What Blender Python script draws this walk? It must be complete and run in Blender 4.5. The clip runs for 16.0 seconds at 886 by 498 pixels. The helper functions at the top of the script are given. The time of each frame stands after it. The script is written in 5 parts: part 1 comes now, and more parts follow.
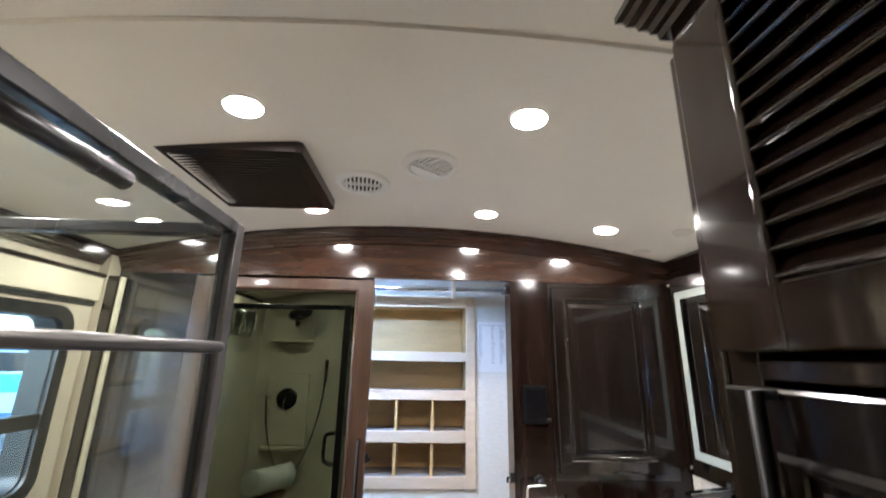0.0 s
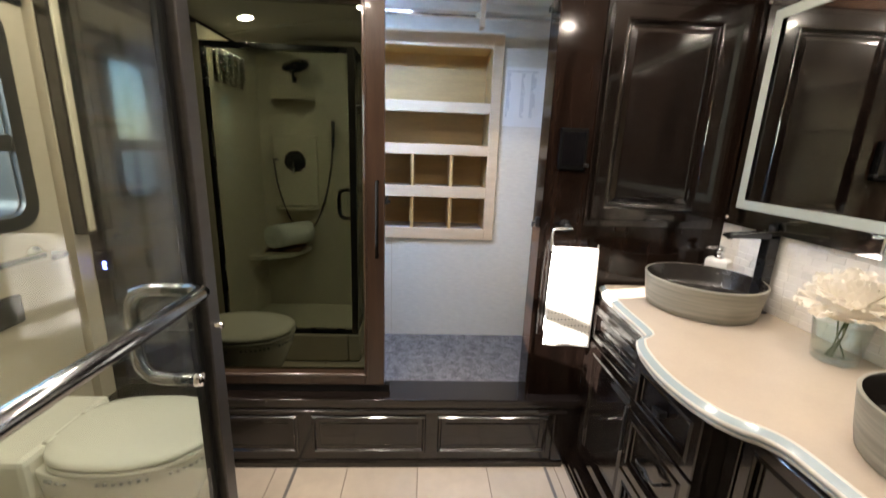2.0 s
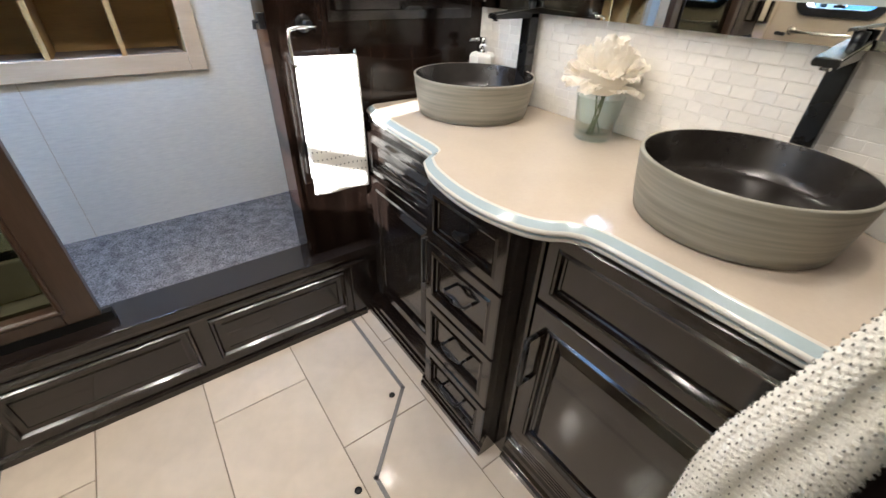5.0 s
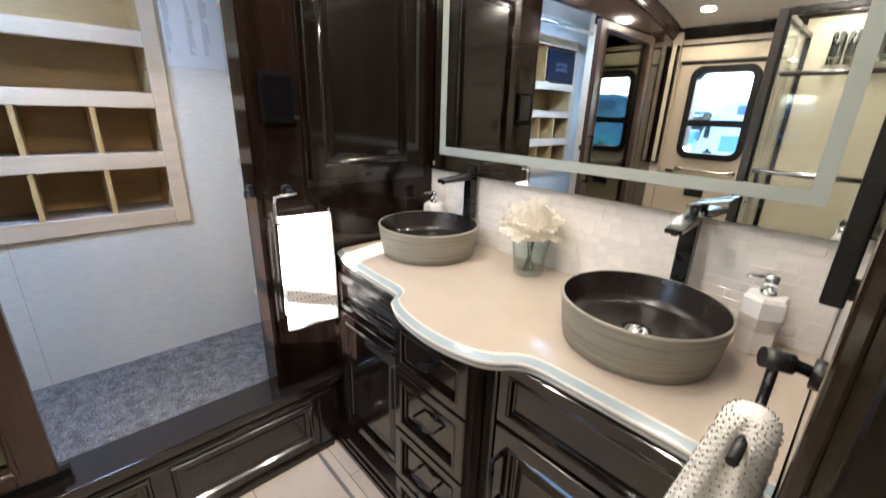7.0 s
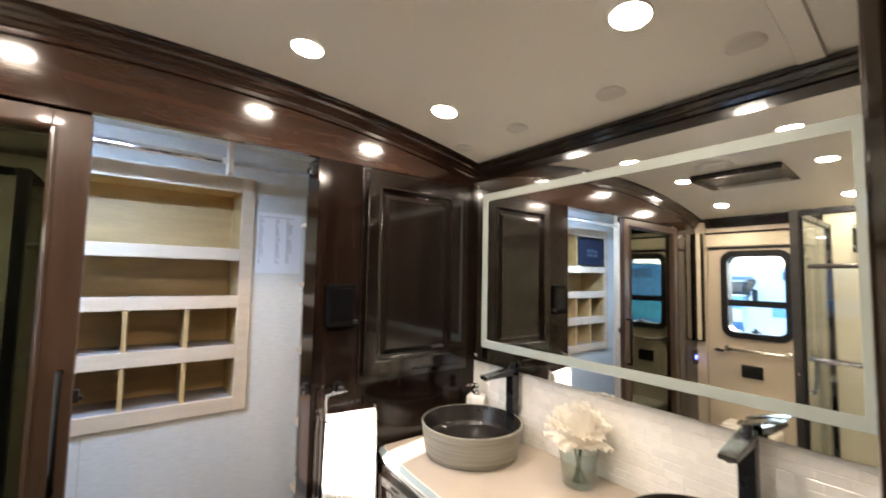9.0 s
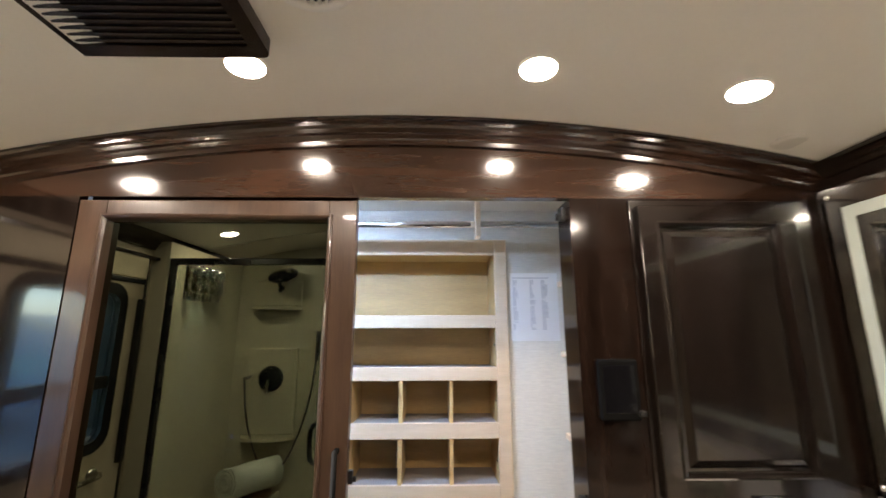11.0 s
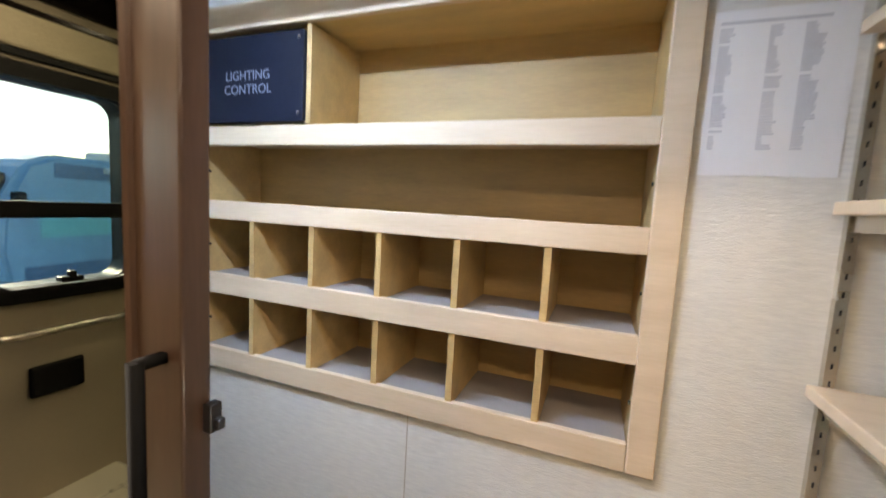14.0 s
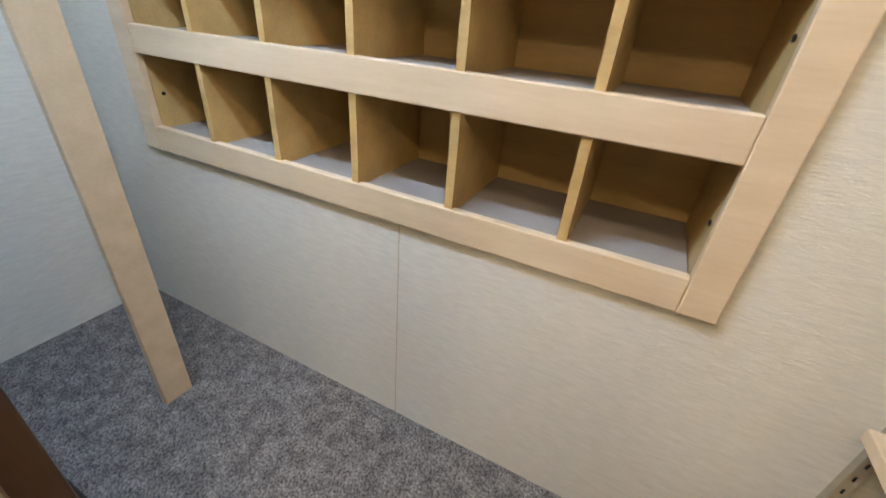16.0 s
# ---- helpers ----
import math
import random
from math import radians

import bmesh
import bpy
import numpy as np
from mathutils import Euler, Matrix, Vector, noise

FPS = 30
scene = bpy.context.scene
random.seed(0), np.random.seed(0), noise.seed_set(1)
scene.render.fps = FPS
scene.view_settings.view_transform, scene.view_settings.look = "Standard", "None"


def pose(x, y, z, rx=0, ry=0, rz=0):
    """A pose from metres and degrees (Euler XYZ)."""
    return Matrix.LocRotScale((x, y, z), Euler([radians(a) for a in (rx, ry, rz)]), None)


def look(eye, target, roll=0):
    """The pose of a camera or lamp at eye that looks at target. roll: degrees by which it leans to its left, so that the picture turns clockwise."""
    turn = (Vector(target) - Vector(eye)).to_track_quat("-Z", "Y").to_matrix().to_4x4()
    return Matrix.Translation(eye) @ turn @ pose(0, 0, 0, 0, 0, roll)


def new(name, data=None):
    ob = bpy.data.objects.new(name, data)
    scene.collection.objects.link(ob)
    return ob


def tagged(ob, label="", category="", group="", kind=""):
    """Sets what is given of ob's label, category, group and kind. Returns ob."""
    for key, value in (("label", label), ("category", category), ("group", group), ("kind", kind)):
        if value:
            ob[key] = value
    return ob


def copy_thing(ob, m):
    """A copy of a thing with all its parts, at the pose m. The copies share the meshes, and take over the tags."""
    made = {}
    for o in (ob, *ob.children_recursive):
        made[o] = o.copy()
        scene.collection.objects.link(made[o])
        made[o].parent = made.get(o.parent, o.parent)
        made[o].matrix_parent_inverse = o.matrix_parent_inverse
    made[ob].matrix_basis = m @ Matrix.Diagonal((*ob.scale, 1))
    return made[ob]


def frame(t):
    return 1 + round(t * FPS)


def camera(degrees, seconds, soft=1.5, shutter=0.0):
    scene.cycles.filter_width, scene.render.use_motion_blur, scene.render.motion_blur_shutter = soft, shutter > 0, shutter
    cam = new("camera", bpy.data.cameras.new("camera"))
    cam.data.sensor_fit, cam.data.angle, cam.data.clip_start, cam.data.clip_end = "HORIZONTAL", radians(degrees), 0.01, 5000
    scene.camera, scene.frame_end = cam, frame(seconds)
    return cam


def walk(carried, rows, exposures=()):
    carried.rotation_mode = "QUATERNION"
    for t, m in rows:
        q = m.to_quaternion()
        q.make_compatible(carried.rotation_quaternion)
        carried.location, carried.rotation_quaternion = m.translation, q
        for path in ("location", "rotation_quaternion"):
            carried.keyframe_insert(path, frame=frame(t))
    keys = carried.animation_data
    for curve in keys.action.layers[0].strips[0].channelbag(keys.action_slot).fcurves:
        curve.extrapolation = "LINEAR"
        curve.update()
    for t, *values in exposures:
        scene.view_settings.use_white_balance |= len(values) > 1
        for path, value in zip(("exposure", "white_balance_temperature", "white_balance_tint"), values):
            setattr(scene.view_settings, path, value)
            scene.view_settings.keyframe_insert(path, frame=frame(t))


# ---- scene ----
cam = camera(95.3, 16.0, shutter=0.45)
METRES, EYE, TILT, LEAN, TURN = 2.9, 1.63, 0.0, 0.0, -2.8
ROWS = [
    (0.0, 0.0, 0.0, 0.0, -0.24, 14.95, -0.89),
    (0.5, -0.0018, 0.0118, -0.015, 2.26, 9.09, -0.95),
    (1.0, -0.0079, 0.0397, -0.0313, 2.51, 1.52, -1.12),
    (1.5, -0.0191, 0.0668, -0.0526, 1.76, -6.27, -1.57),
    (2.0, -0.0282, 0.0913, -0.0756, 0.3, -13.76, -2.09),
    (2.5, -0.0304, 0.1078, -0.0903, -2.26, -20.11, -2.43),
    (3.0, -0.0206, 0.1391, -0.1031, -7.18, -26.46, -2.65),
    (3.5, 0.0017, 0.1891, -0.1167, -14.97, -31.79, -2.5),
    (4.0, 0.0219, 0.2108, -0.1337, -22.9, -35.52, -2.3),
    (6.5, -0.0172, 0.1712, -0.0962, -39.91, -24.7, -1.57),
    (7.0, -0.0206, 0.167, -0.0777, -39.8, -18.73, -1.69),
    (7.5, -0.0252, 0.1616, -0.0609, -39.58, -12.43, -1.79),
    (8.0, -0.0298, 0.157, -0.0464, -39.07, -6.39, -1.78),
    (8.5, -0.037, 0.1519, -0.0347, -37.36, -0.97, -1.51),
    (9.0, -0.0435, 0.1453, -0.0269, -34.29, 3.78, -1.16),
    (9.5, -0.0513, 0.1451, -0.0186, -24.45, 8.58, -0.72),
    (10.0, -0.0363, 0.1629, -0.0134, -14.12, 11.14, -0.14),
    (12.5, 0.0326, 0.4277, -0.0175, 16.13, 11.41, -1.36),
    (13.0, 0.0507, 0.4808, -0.0248, 19.45, 6.64, -1.9),
    (13.5, 0.0469, 0.5153, -0.0426, 22.36, 0.21, -2.43),
    (14.0, 0.0328, 0.5534, -0.0593, 23.97, -5.9, -3.24),
    (14.5, 0.0179, 0.5931, -0.0717, 25.12, -12.62, -4.0),
    (15.0, 0.0118, 0.6213, -0.0888, 27.15, -19.62, -4.39),
    (15.5, 0.015, 0.643, -0.1061, 28.89, -25.49, -4.62),
    (16.0, 0.0193, 0.6498, -0.1148, 30.07, -30.55, -4.29),
]
EXPOSURES = [(0.0, 3.62, 5500, 14), (1.5, 3.22, 6150, 14), (3.0, 3.17, 6350, 14), (4.0, 3.21, 5950, 12), (6.5, 3.25, 5850, 13), (7.5, 3.2, 6100, 14), (9.5, 3.32, 6430, 15), (12.5, 3.42, 6850, 16), (13.5, 3.44, 7900, 17), (14.5, 3.1, 7400, 17), (15.0, 3.1, 8200, 17), (16.0, 3.28, 8100, 13)]
walk(cam, [(t, pose(0, 0, EYE, TILT, LEAN, TURN) @ pose(METRES * x, METRES * y, METRES * z, 90 + pitch, roll, yaw)) for t, x, y, z, yaw, pitch, roll in ROWS], EXPOSURES)

# ---- world, daylight and exposure ----
world = bpy.data.worlds.new("sky")
scene.world = world
world.use_nodes = True
wn = world.node_tree.nodes
sky = wn.new("ShaderNodeTexSky")
sky.sky_type = "NISHITA"
sky.sun_disc = False
sky.sun_elevation = radians(18.2)
sky.dust_density, sky.ozone_density = 0.3, 3.0
sky.sun_rotation = radians(-100.8)
world.node_tree.links.new(sky.outputs["Color"], wn["Background"].inputs["Color"])
wn["Background"].inputs["Strength"].default_value = 0.15

SUN_WAY = Vector((1.0, 0.19, -0.335)).normalized()
sun_data = bpy.data.lights.new("sun", "SUN")
sun_data.energy, sun_data.angle, sun_data.color = 3.6, radians(0.5), (1.0, 0.95, 0.86)
sun = new("sun", sun_data)
sun.matrix_world = look((-20, -4, 8), Vector((-20, -4, 8)) + SUN_WAY)

LAMP_GLOW = 36.0
LED_GLOW = 40.0

# ---- materials ----


def material(name, base, rough=0.5, metal=0.0, coat=0.0, vary=0.12, scale=6.0, stretch=(1, 1, 1), fine=60.0, bump=0.0, bump_scale=80.0, spec=0.5, second=None, fine_w=0.4):
    """A surface with two scales of colour change, uneven gloss and fine relief."""
    m = bpy.data.materials.new(name)
    m.use_nodes = True
    n, l = m.node_tree.nodes, m.node_tree.links
    b = n["Principled BSDF"]
    b.inputs["Metallic"].default_value = metal
    b.inputs["Coat Weight"].default_value = coat
    b.inputs["Coat Roughness"].default_value = 0.06
    b.inputs["Specular IOR Level"].default_value = spec
    tc = n.new("ShaderNodeTexCoord")
    mp = n.new("ShaderNodeMapping")
    mp.inputs["Scale"].default_value = stretch
    l.new(tc.outputs["Object"], mp.inputs["Vector"])
    big = n.new("ShaderNodeTexNoise")
    big.inputs["Scale"].default_value, big.inputs["Detail"].default_value = scale, 4
    small = n.new("ShaderNodeTexNoise")
    small.inputs["Scale"].default_value, small.inputs["Detail"].default_value = fine, 3
    l.new(mp.outputs["Vector"], big.inputs["Vector"])
    l.new(mp.outputs["Vector"], small.inputs["Vector"])
    add = n.new("ShaderNodeMath")
    add.operation = "MULTIPLY_ADD"
    add.inputs[1].default_value = fine_w
    l.new(small.outputs["Fac"], add.inputs[0])
    l.new(big.outputs["Fac"], add.inputs[2])
    ramp = n.new("ShaderNodeValToRGB")
    mid = min(0.75, 0.5 + 0.5 * fine_w)
    ramp.color_ramp.elements[0].position, ramp.color_ramp.elements[1].position = mid - 0.25, mid + 0.25
    lo = [c * (1 - vary) for c in base]
    hi = second or [min(1, c * (1 + vary)) for c in base]
    ramp.color_ramp.elements[0].color, ramp.color_ramp.elements[1].color = (*lo, 1), (*hi, 1)
    l.new(add.outputs[0], ramp.inputs["Fac"])
    l.new(ramp.outputs["Color"], b.inputs["Base Color"])
    rr = n.new("ShaderNodeMapRange")
    rr.inputs["To Min"].default_value, rr.inputs["To Max"].default_value = rough * 0.8, min(1, rough * 1.25)
    l.new(big.outputs["Fac"], rr.inputs["Value"])
    l.new(rr.outputs["Result"], b.inputs["Roughness"])
    if bump:
        bn = n.new("ShaderNodeTexNoise")
        bn.inputs["Scale"].default_value, bn.inputs["Detail"].default_value = bump_scale, 3
        l.new(mp.outputs["Vector"], bn.inputs["Vector"])
        bu = n.new("ShaderNodeBump")
        bu.inputs["Strength"].default_value, bu.inputs["Distance"].default_value = bump, 0.004
        l.new(bn.outputs["Fac"], bu.inputs["Height"])
        l.new(bu.outputs["Normal"], b.inputs["Normal"])
    return m


def glow(name, colour, strength):
    m = bpy.data.materials.new(name)
    m.use_nodes = True
    b = m.node_tree.nodes["Principled BSDF"]
    b.inputs["Base Color"].default_value = (0.9, 0.9, 0.9, 1)
    b.inputs["Emission Color"].default_value = (*colour, 1)
    b.inputs["Emission Strength"].default_value = strength
    return m


def clear(name, tint=(1, 1, 1), rough=0.0, ior=1.45, thin=True):
    """Glass: a thin pane lets light straight through and mirrors by its angle."""
    m = bpy.data.materials.new(name)
    m.use_nodes = True
    n, l = m.node_tree.nodes, m.node_tree.links
    b = n["Principled BSDF"]
    if not thin:
        b.inputs["Base Color"].default_value = (*tint, 1)
        b.inputs["Transmission Weight"].default_value = 1
        b.inputs["Roughness"].default_value = rough
        b.inputs["IOR"].default_value = ior
        return m
    n.remove(b)
    tr, gl, mx, fr = (n.new(k) for k in ("ShaderNodeBsdfTransparent", "ShaderNodeBsdfGlossy", "ShaderNodeMixShader", "ShaderNodeLayerWeight"))
    pw, ma = n.new("ShaderNodeMath"), n.new("ShaderNodeMath")
    pw.operation, ma.operation = "POWER", "MULTIPLY_ADD"
    pw.inputs[1].default_value = 4.0
    ma.inputs[1].default_value, ma.inputs[2].default_value = 0.9, ((ior - 1) / (ior + 1)) ** 2
    tr.inputs["Color"].default_value = (*tint, 1)
    gl.inputs["Roughness"].default_value = rough
    l.new(fr.outputs["Facing"], pw.inputs[0])
    l.new(pw.outputs[0], ma.inputs[0])
    l.new(ma.outputs[0], mx.inputs[0])
    l.new(tr.outputs[0], mx.inputs[1])
    l.new(gl.outputs[0], mx.inputs[2])
    l.new(mx.outputs[0], n["Material Output"].inputs["Surface"])
    return m


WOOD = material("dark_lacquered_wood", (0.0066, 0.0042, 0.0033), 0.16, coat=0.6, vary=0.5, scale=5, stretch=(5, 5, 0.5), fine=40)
# header's copy of the wood, base colour lightened for the lamps close by
WOOD_H = material("lamp_lifted_wood_level", (0.029, 0.0142, 0.0088), 0.13, coat=0.35, vary=0.5, scale=5, stretch=(0.5, 5, 5), fine=40)
# same wood, base raised slightly for lamp light on the side panel
WOOD_P = material("lamp_lifted_lacquer", (0.010, 0.0056, 0.004), 0.11, coat=0.0, spec=0.3, vary=0.5, scale=5, stretch=(5, 5, 0.5), fine=40)
GLOSS = material("gloss_black_metal", (0.010, 0.010, 0.011), 0.12, vary=0.15, coat=0.5)
# riser's copy of the header wood, without that lamp-lit lightening
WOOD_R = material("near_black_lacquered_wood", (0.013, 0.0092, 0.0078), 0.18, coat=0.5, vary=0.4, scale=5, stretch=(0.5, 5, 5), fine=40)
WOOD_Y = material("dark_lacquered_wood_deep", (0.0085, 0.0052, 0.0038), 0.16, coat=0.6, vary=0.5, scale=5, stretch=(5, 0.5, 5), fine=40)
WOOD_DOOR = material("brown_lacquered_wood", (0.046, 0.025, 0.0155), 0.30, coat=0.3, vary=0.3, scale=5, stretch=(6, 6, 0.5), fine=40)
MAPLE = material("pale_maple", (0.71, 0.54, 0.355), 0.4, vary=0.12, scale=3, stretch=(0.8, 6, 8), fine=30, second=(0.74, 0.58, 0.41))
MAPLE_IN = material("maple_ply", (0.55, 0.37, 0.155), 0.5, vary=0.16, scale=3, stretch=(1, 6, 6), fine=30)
GREY_LINER = material("grey_shelf_liner", (0.3, 0.27, 0.25), 0.8, vary=0.1, fine=200, bump=0.2, bump_scale=400)
CEIL = material("ceiling_vinyl", (0.80, 0.77, 0.70), 0.5, vary=0.03, scale=2, fine=90, bump=0.05, bump_scale=220)
BEIGE = material("beige_wall_vinyl", (0.50, 0.42, 0.315), 0.5, vary=0.05, scale=2, fine=90, bump=0.06, bump_scale=200)
BEIGE_TEX = material("beige_textured_panel", (0.6, 0.52, 0.38), 0.7, vary=0.14, scale=5, stretch=(1, 1, 3), fine=70, bump=0.5, bump_scale=90)
CLOSET = material("closet_wall_paper", (0.69, 0.665, 0.60), 0.6, vary=0.085, scale=12, stretch=(2, 2, 12), fine=44, bump=0.35, bump_scale=44)
CARPET = material("grey_carpet", (0.185, 0.172, 0.165), 1.0, vary=0.92, scale=190, fine=420, fine_w=0.5, bump=1.0, bump_scale=380, spec=0.1)
cn, cl = CARPET.node_tree.nodes, CARPET.node_tree.links
c_noise, c_range, c_shade = cn.new("ShaderNodeTexNoise"), cn.new("ShaderNodeMapRange"), cn.new("ShaderNodeHueSaturation")
c_noise.inputs["Scale"].default_value, c_noise.inputs["Detail"].default_value, c_noise.inputs["Distortion"].default_value = 24.0, 4.0, 0.4
c_range.inputs["From Min"].default_value, c_range.inputs["From Max"].default_value = 0.36, 0.64
c_range.inputs["To Min"].default_value, c_range.inputs["To Max"].default_value = 0.70, 1.16
cl.new(cn["Texture Coordinate"].outputs["Object"], c_noise.inputs["Vector"])
cl.new(c_noise.outputs["Fac"], c_range.inputs["Value"])
cl.new(c_range.outputs["Result"], c_shade.inputs["Value"])
cl.new(cn["Principled BSDF"].inputs["Base Color"].links[0].from_socket, c_shade.inputs["Color"])
cl.new(c_shade.outputs["Color"], cn["Principled BSDF"].inputs["Base Color"])
QUARTZ = material("cream_quartz", (0.50, 0.425, 0.345), 0.14, vary=0.05, scale=5, fine=120)
# the slab's quartz with the sky's reflection painted in as blue-grey
EDGE_B = material("sky_tinted_quartz_edge", (0.33, 0.40, 0.42), 0.16, vary=0.04, scale=5, fine=120)
# edge made whiter than the slab, for the daylight striking it
EDGE = material("daylit_quartz_edge", (0.60, 0.58, 0.53), 0.16, vary=0.04, scale=5, fine=120)
BLACK = material("matt_black_metal", (0.010, 0.010, 0.011), 0.27, metal=0.0, vary=0.2)
DULL = material("dull_black_metal", (0.008, 0.008, 0.008), 0.6, vary=0.2, spec=0.0)
BLACK_PL = material("black_plastic", (0.009, 0.009, 0.009), 0.42, vary=0.2, spec=0.3)
GUN = material("brushed_gunmetal", (0.075, 0.07, 0.066), 0.3, metal=0.6, vary=0.15, stretch=(1, 1, 12), fine=80)
CHROME = material("chrome", (0.82, 0.83, 0.84), 0.06, metal=1.0, vary=0.02)
NICKEL = material("satin_nickel", (0.62, 0.58, 0.5), 0.25, metal=1.0, vary=0.04)
PORCELAIN = material("white_porcelain", (0.78, 0.74, 0.64), 0.12, vary=0.03, scale=3)
SHOWER = material("shower_wall_panel", (0.62, 0.56, 0.44), 0.24, vary=0.05, scale=3)
FLOOR_T = material("cream_floor_tile", (0.62, 0.54, 0.45), 0.09, vary=0.09, scale=5, fine=24)
GROUT = material("tan_grout", (0.26, 0.21, 0.16), 0.7, vary=0.15, fine=150)
SLATE = material("grey_floor_strip", (0.17, 0.16, 0.155), 0.3, vary=0.15, fine=80)
SPLASH = material("white_mosaic_tile", (0.78, 0.75, 0.70), 0.25, vary=0.04, scale=14, fine=90)
MORTAR = material("white_mortar", (0.77, 0.74, 0.69), 0.8, vary=0.06)
STONE = material("striped_grey_stone", (0.250, 0.246, 0.200), 0.5, vary=0.3, scale=3, stretch=(1, 1, 26), fine=7, second=(0.36, 0.33, 0.27), bump=0.15, bump_scale=40)
BASIN_IN = material("black_glazed_inside", (0.018, 0.015, 0.013), 0.24, vary=0.3, scale=6)
TOWEL = material("white_waffle_cotton", (0.86, 0.84, 0.78), 0.95, vary=0.05, fine=200, bump=0.6, bump_scale=300, spec=0.1)
SATIN = material("polished_dark_metal", (0.40, 0.42, 0.43), 0.16, metal=1.0, vary=0.05)
STEEL = material("polished_steel", (0.34, 0.35, 0.36), 0.12, metal=1.0, vary=0.05)
SPEAKER = material("off_white_speaker_cloth", (0.66, 0.63, 0.57), 0.6, vary=0.04, fine=200)
WOOD_T = material("tall_cabinet_lacquer", (0.021, 0.0125, 0.0088), 0.12, coat=1.0, vary=0.5, scale=5, stretch=(5, 5, 0.5), fine=40)
THREAD = material("dark_stitching", (0.22, 0.22, 0.20), 0.9)
PETAL = material("cream_silk_petal", (0.96, 0.93, 0.87), 0.7, vary=0.04, scale=12, spec=0.2)
STEM = material("green_stem", (0.08, 0.12, 0.04), 0.6)
PAPER = material("printed_paper", (0.80, 0.795, 0.78), 0.7, vary=0.02)
INK = material("grey_ink", (0.36, 0.355, 0.35), 0.8)
NAVY = material("navy_panel", (0.006, 0.009, 0.021), 0.5, vary=0.2, spec=0.2)
PALE_TEXT = material("pale_lettering", (0.2, 0.22, 0.27), 0.5)
WHITE_PL = material("white_plastic", (0.8, 0.79, 0.76), 0.35, vary=0.02)
FROST = material("frosted_mirror_band", (0.36, 0.40, 0.365), 0.55, vary=0.03, spec=0.5)
MIRROR = material("mirror_silver", (0.90, 0.91, 0.89), 0.0, metal=1.0, vary=0.0)
MIRROR_T = material("bronze_green_mirror", (0.110, 0.122, 0.092), 0.0, metal=1.0, vary=0.0)
for m in (MIRROR, MIRROR_T):
    b = m.node_tree.nodes["Principled BSDF"]
    m.node_tree.links.remove(b.inputs["Roughness"].links[0])
    b.inputs["Roughness"].default_value = 0.012
pn, pl = PETAL.node_tree.nodes, PETAL.node_tree.links
tl, mxp = pn.new("ShaderNodeBsdfTranslucent"), pn.new("ShaderNodeMixShader")
tl.inputs["Color"].default_value, mxp.inputs[0].default_value = (0.98, 0.93, 0.83, 1), 0.5
pl.new(pn["Principled BSDF"].outputs[0], mxp.inputs[1])
pl.new(tl.outputs[0], mxp.inputs[2])
pl.new(mxp.outputs[0], pn["Material Output"].inputs["Surface"])
GLASS = clear("shower_glass", (0.945, 0.978, 0.965), ior=1.52)
GLASS_W = clear("window_glass", (0.9, 0.95, 0.96))
GLASS_V = clear("vase_glass", (0.92, 0.97, 0.95), rough=0.05, ior=1.8)
LAMP = glow("warm_lamp_lens", (1.0, 0.87, 0.69), LAMP_GLOW)
LED = glow("white_led_strip", (0.42, 0.64, 1.0), LED_GLOW)

# ---- building helpers ----


def box(bm, x0, x1, y0, y1, z0, z1, bevel=0.0, seg=2):
    r = bmesh.ops.create_cube(bm, size=1)
    bmesh.ops.scale(bm, vec=(x1 - x0, y1 - y0, z1 - z0), verts=r["verts"])
    bmesh.ops.translate(bm, vec=((x0 + x1) / 2, (y0 + y1) / 2, (z0 + z1) / 2), verts=r["verts"])
    if bevel:
        es = list({e for v in r["verts"] for e in v.link_edges})
        bmesh.ops.bevel(bm, geom=es, offset=bevel, segments=seg, affect="EDGES", profile=0.5)
    return bm


def boxes(*rows, bevel=0.0):
    bm = bmesh.new()
    for r in rows:
        box(bm, *r, bevel=bevel)
    return bm


def tube(bm, pts, radius, sides=12, caps=True):
    """A round bar along points; radius may be one number or one for each point."""
    pts = [Vector(p) for p in pts]
    rad = radius if isinstance(radius, (list, tuple)) else [radius] * len(pts)
    rings, side = [], None
    for i, p in enumerate(pts):
        d = (pts[min(i + 1, len(pts) - 1)] - pts[max(i - 1, 0)]).normalized()
        if side is None:
            side = d.orthogonal().normalized()
        side = (side - d * side.dot(d)).normalized()
        up = d.cross(side)
        rings.append([bm.verts.new(p + rad[i] * (side * math.cos(a) + up * math.sin(a))) for a in (2 * math.pi * k / sides for k in range(sides))])
    for a, b in zip(rings, rings[1:]):
        for k in range(sides):
            f = bm.faces.new((a[k], a[(k + 1) % sides], b[(k + 1) % sides], b[k]))
            f.smooth = True
    if caps:
        bm.faces.new(rings[0][::-1])
        bm.faces.new(rings[-1])
    return bm


def arc(c, r, a0, a1, n, u=(1, 0, 0), v=(0, 0, 1)):
    c, u, v = Vector(c), Vector(u), Vector(v)
    return [c + r * (u * math.cos(radians(a)) + v * math.sin(radians(a))) for a in (a0 + (a1 - a0) * k / n for k in range(n + 1))]


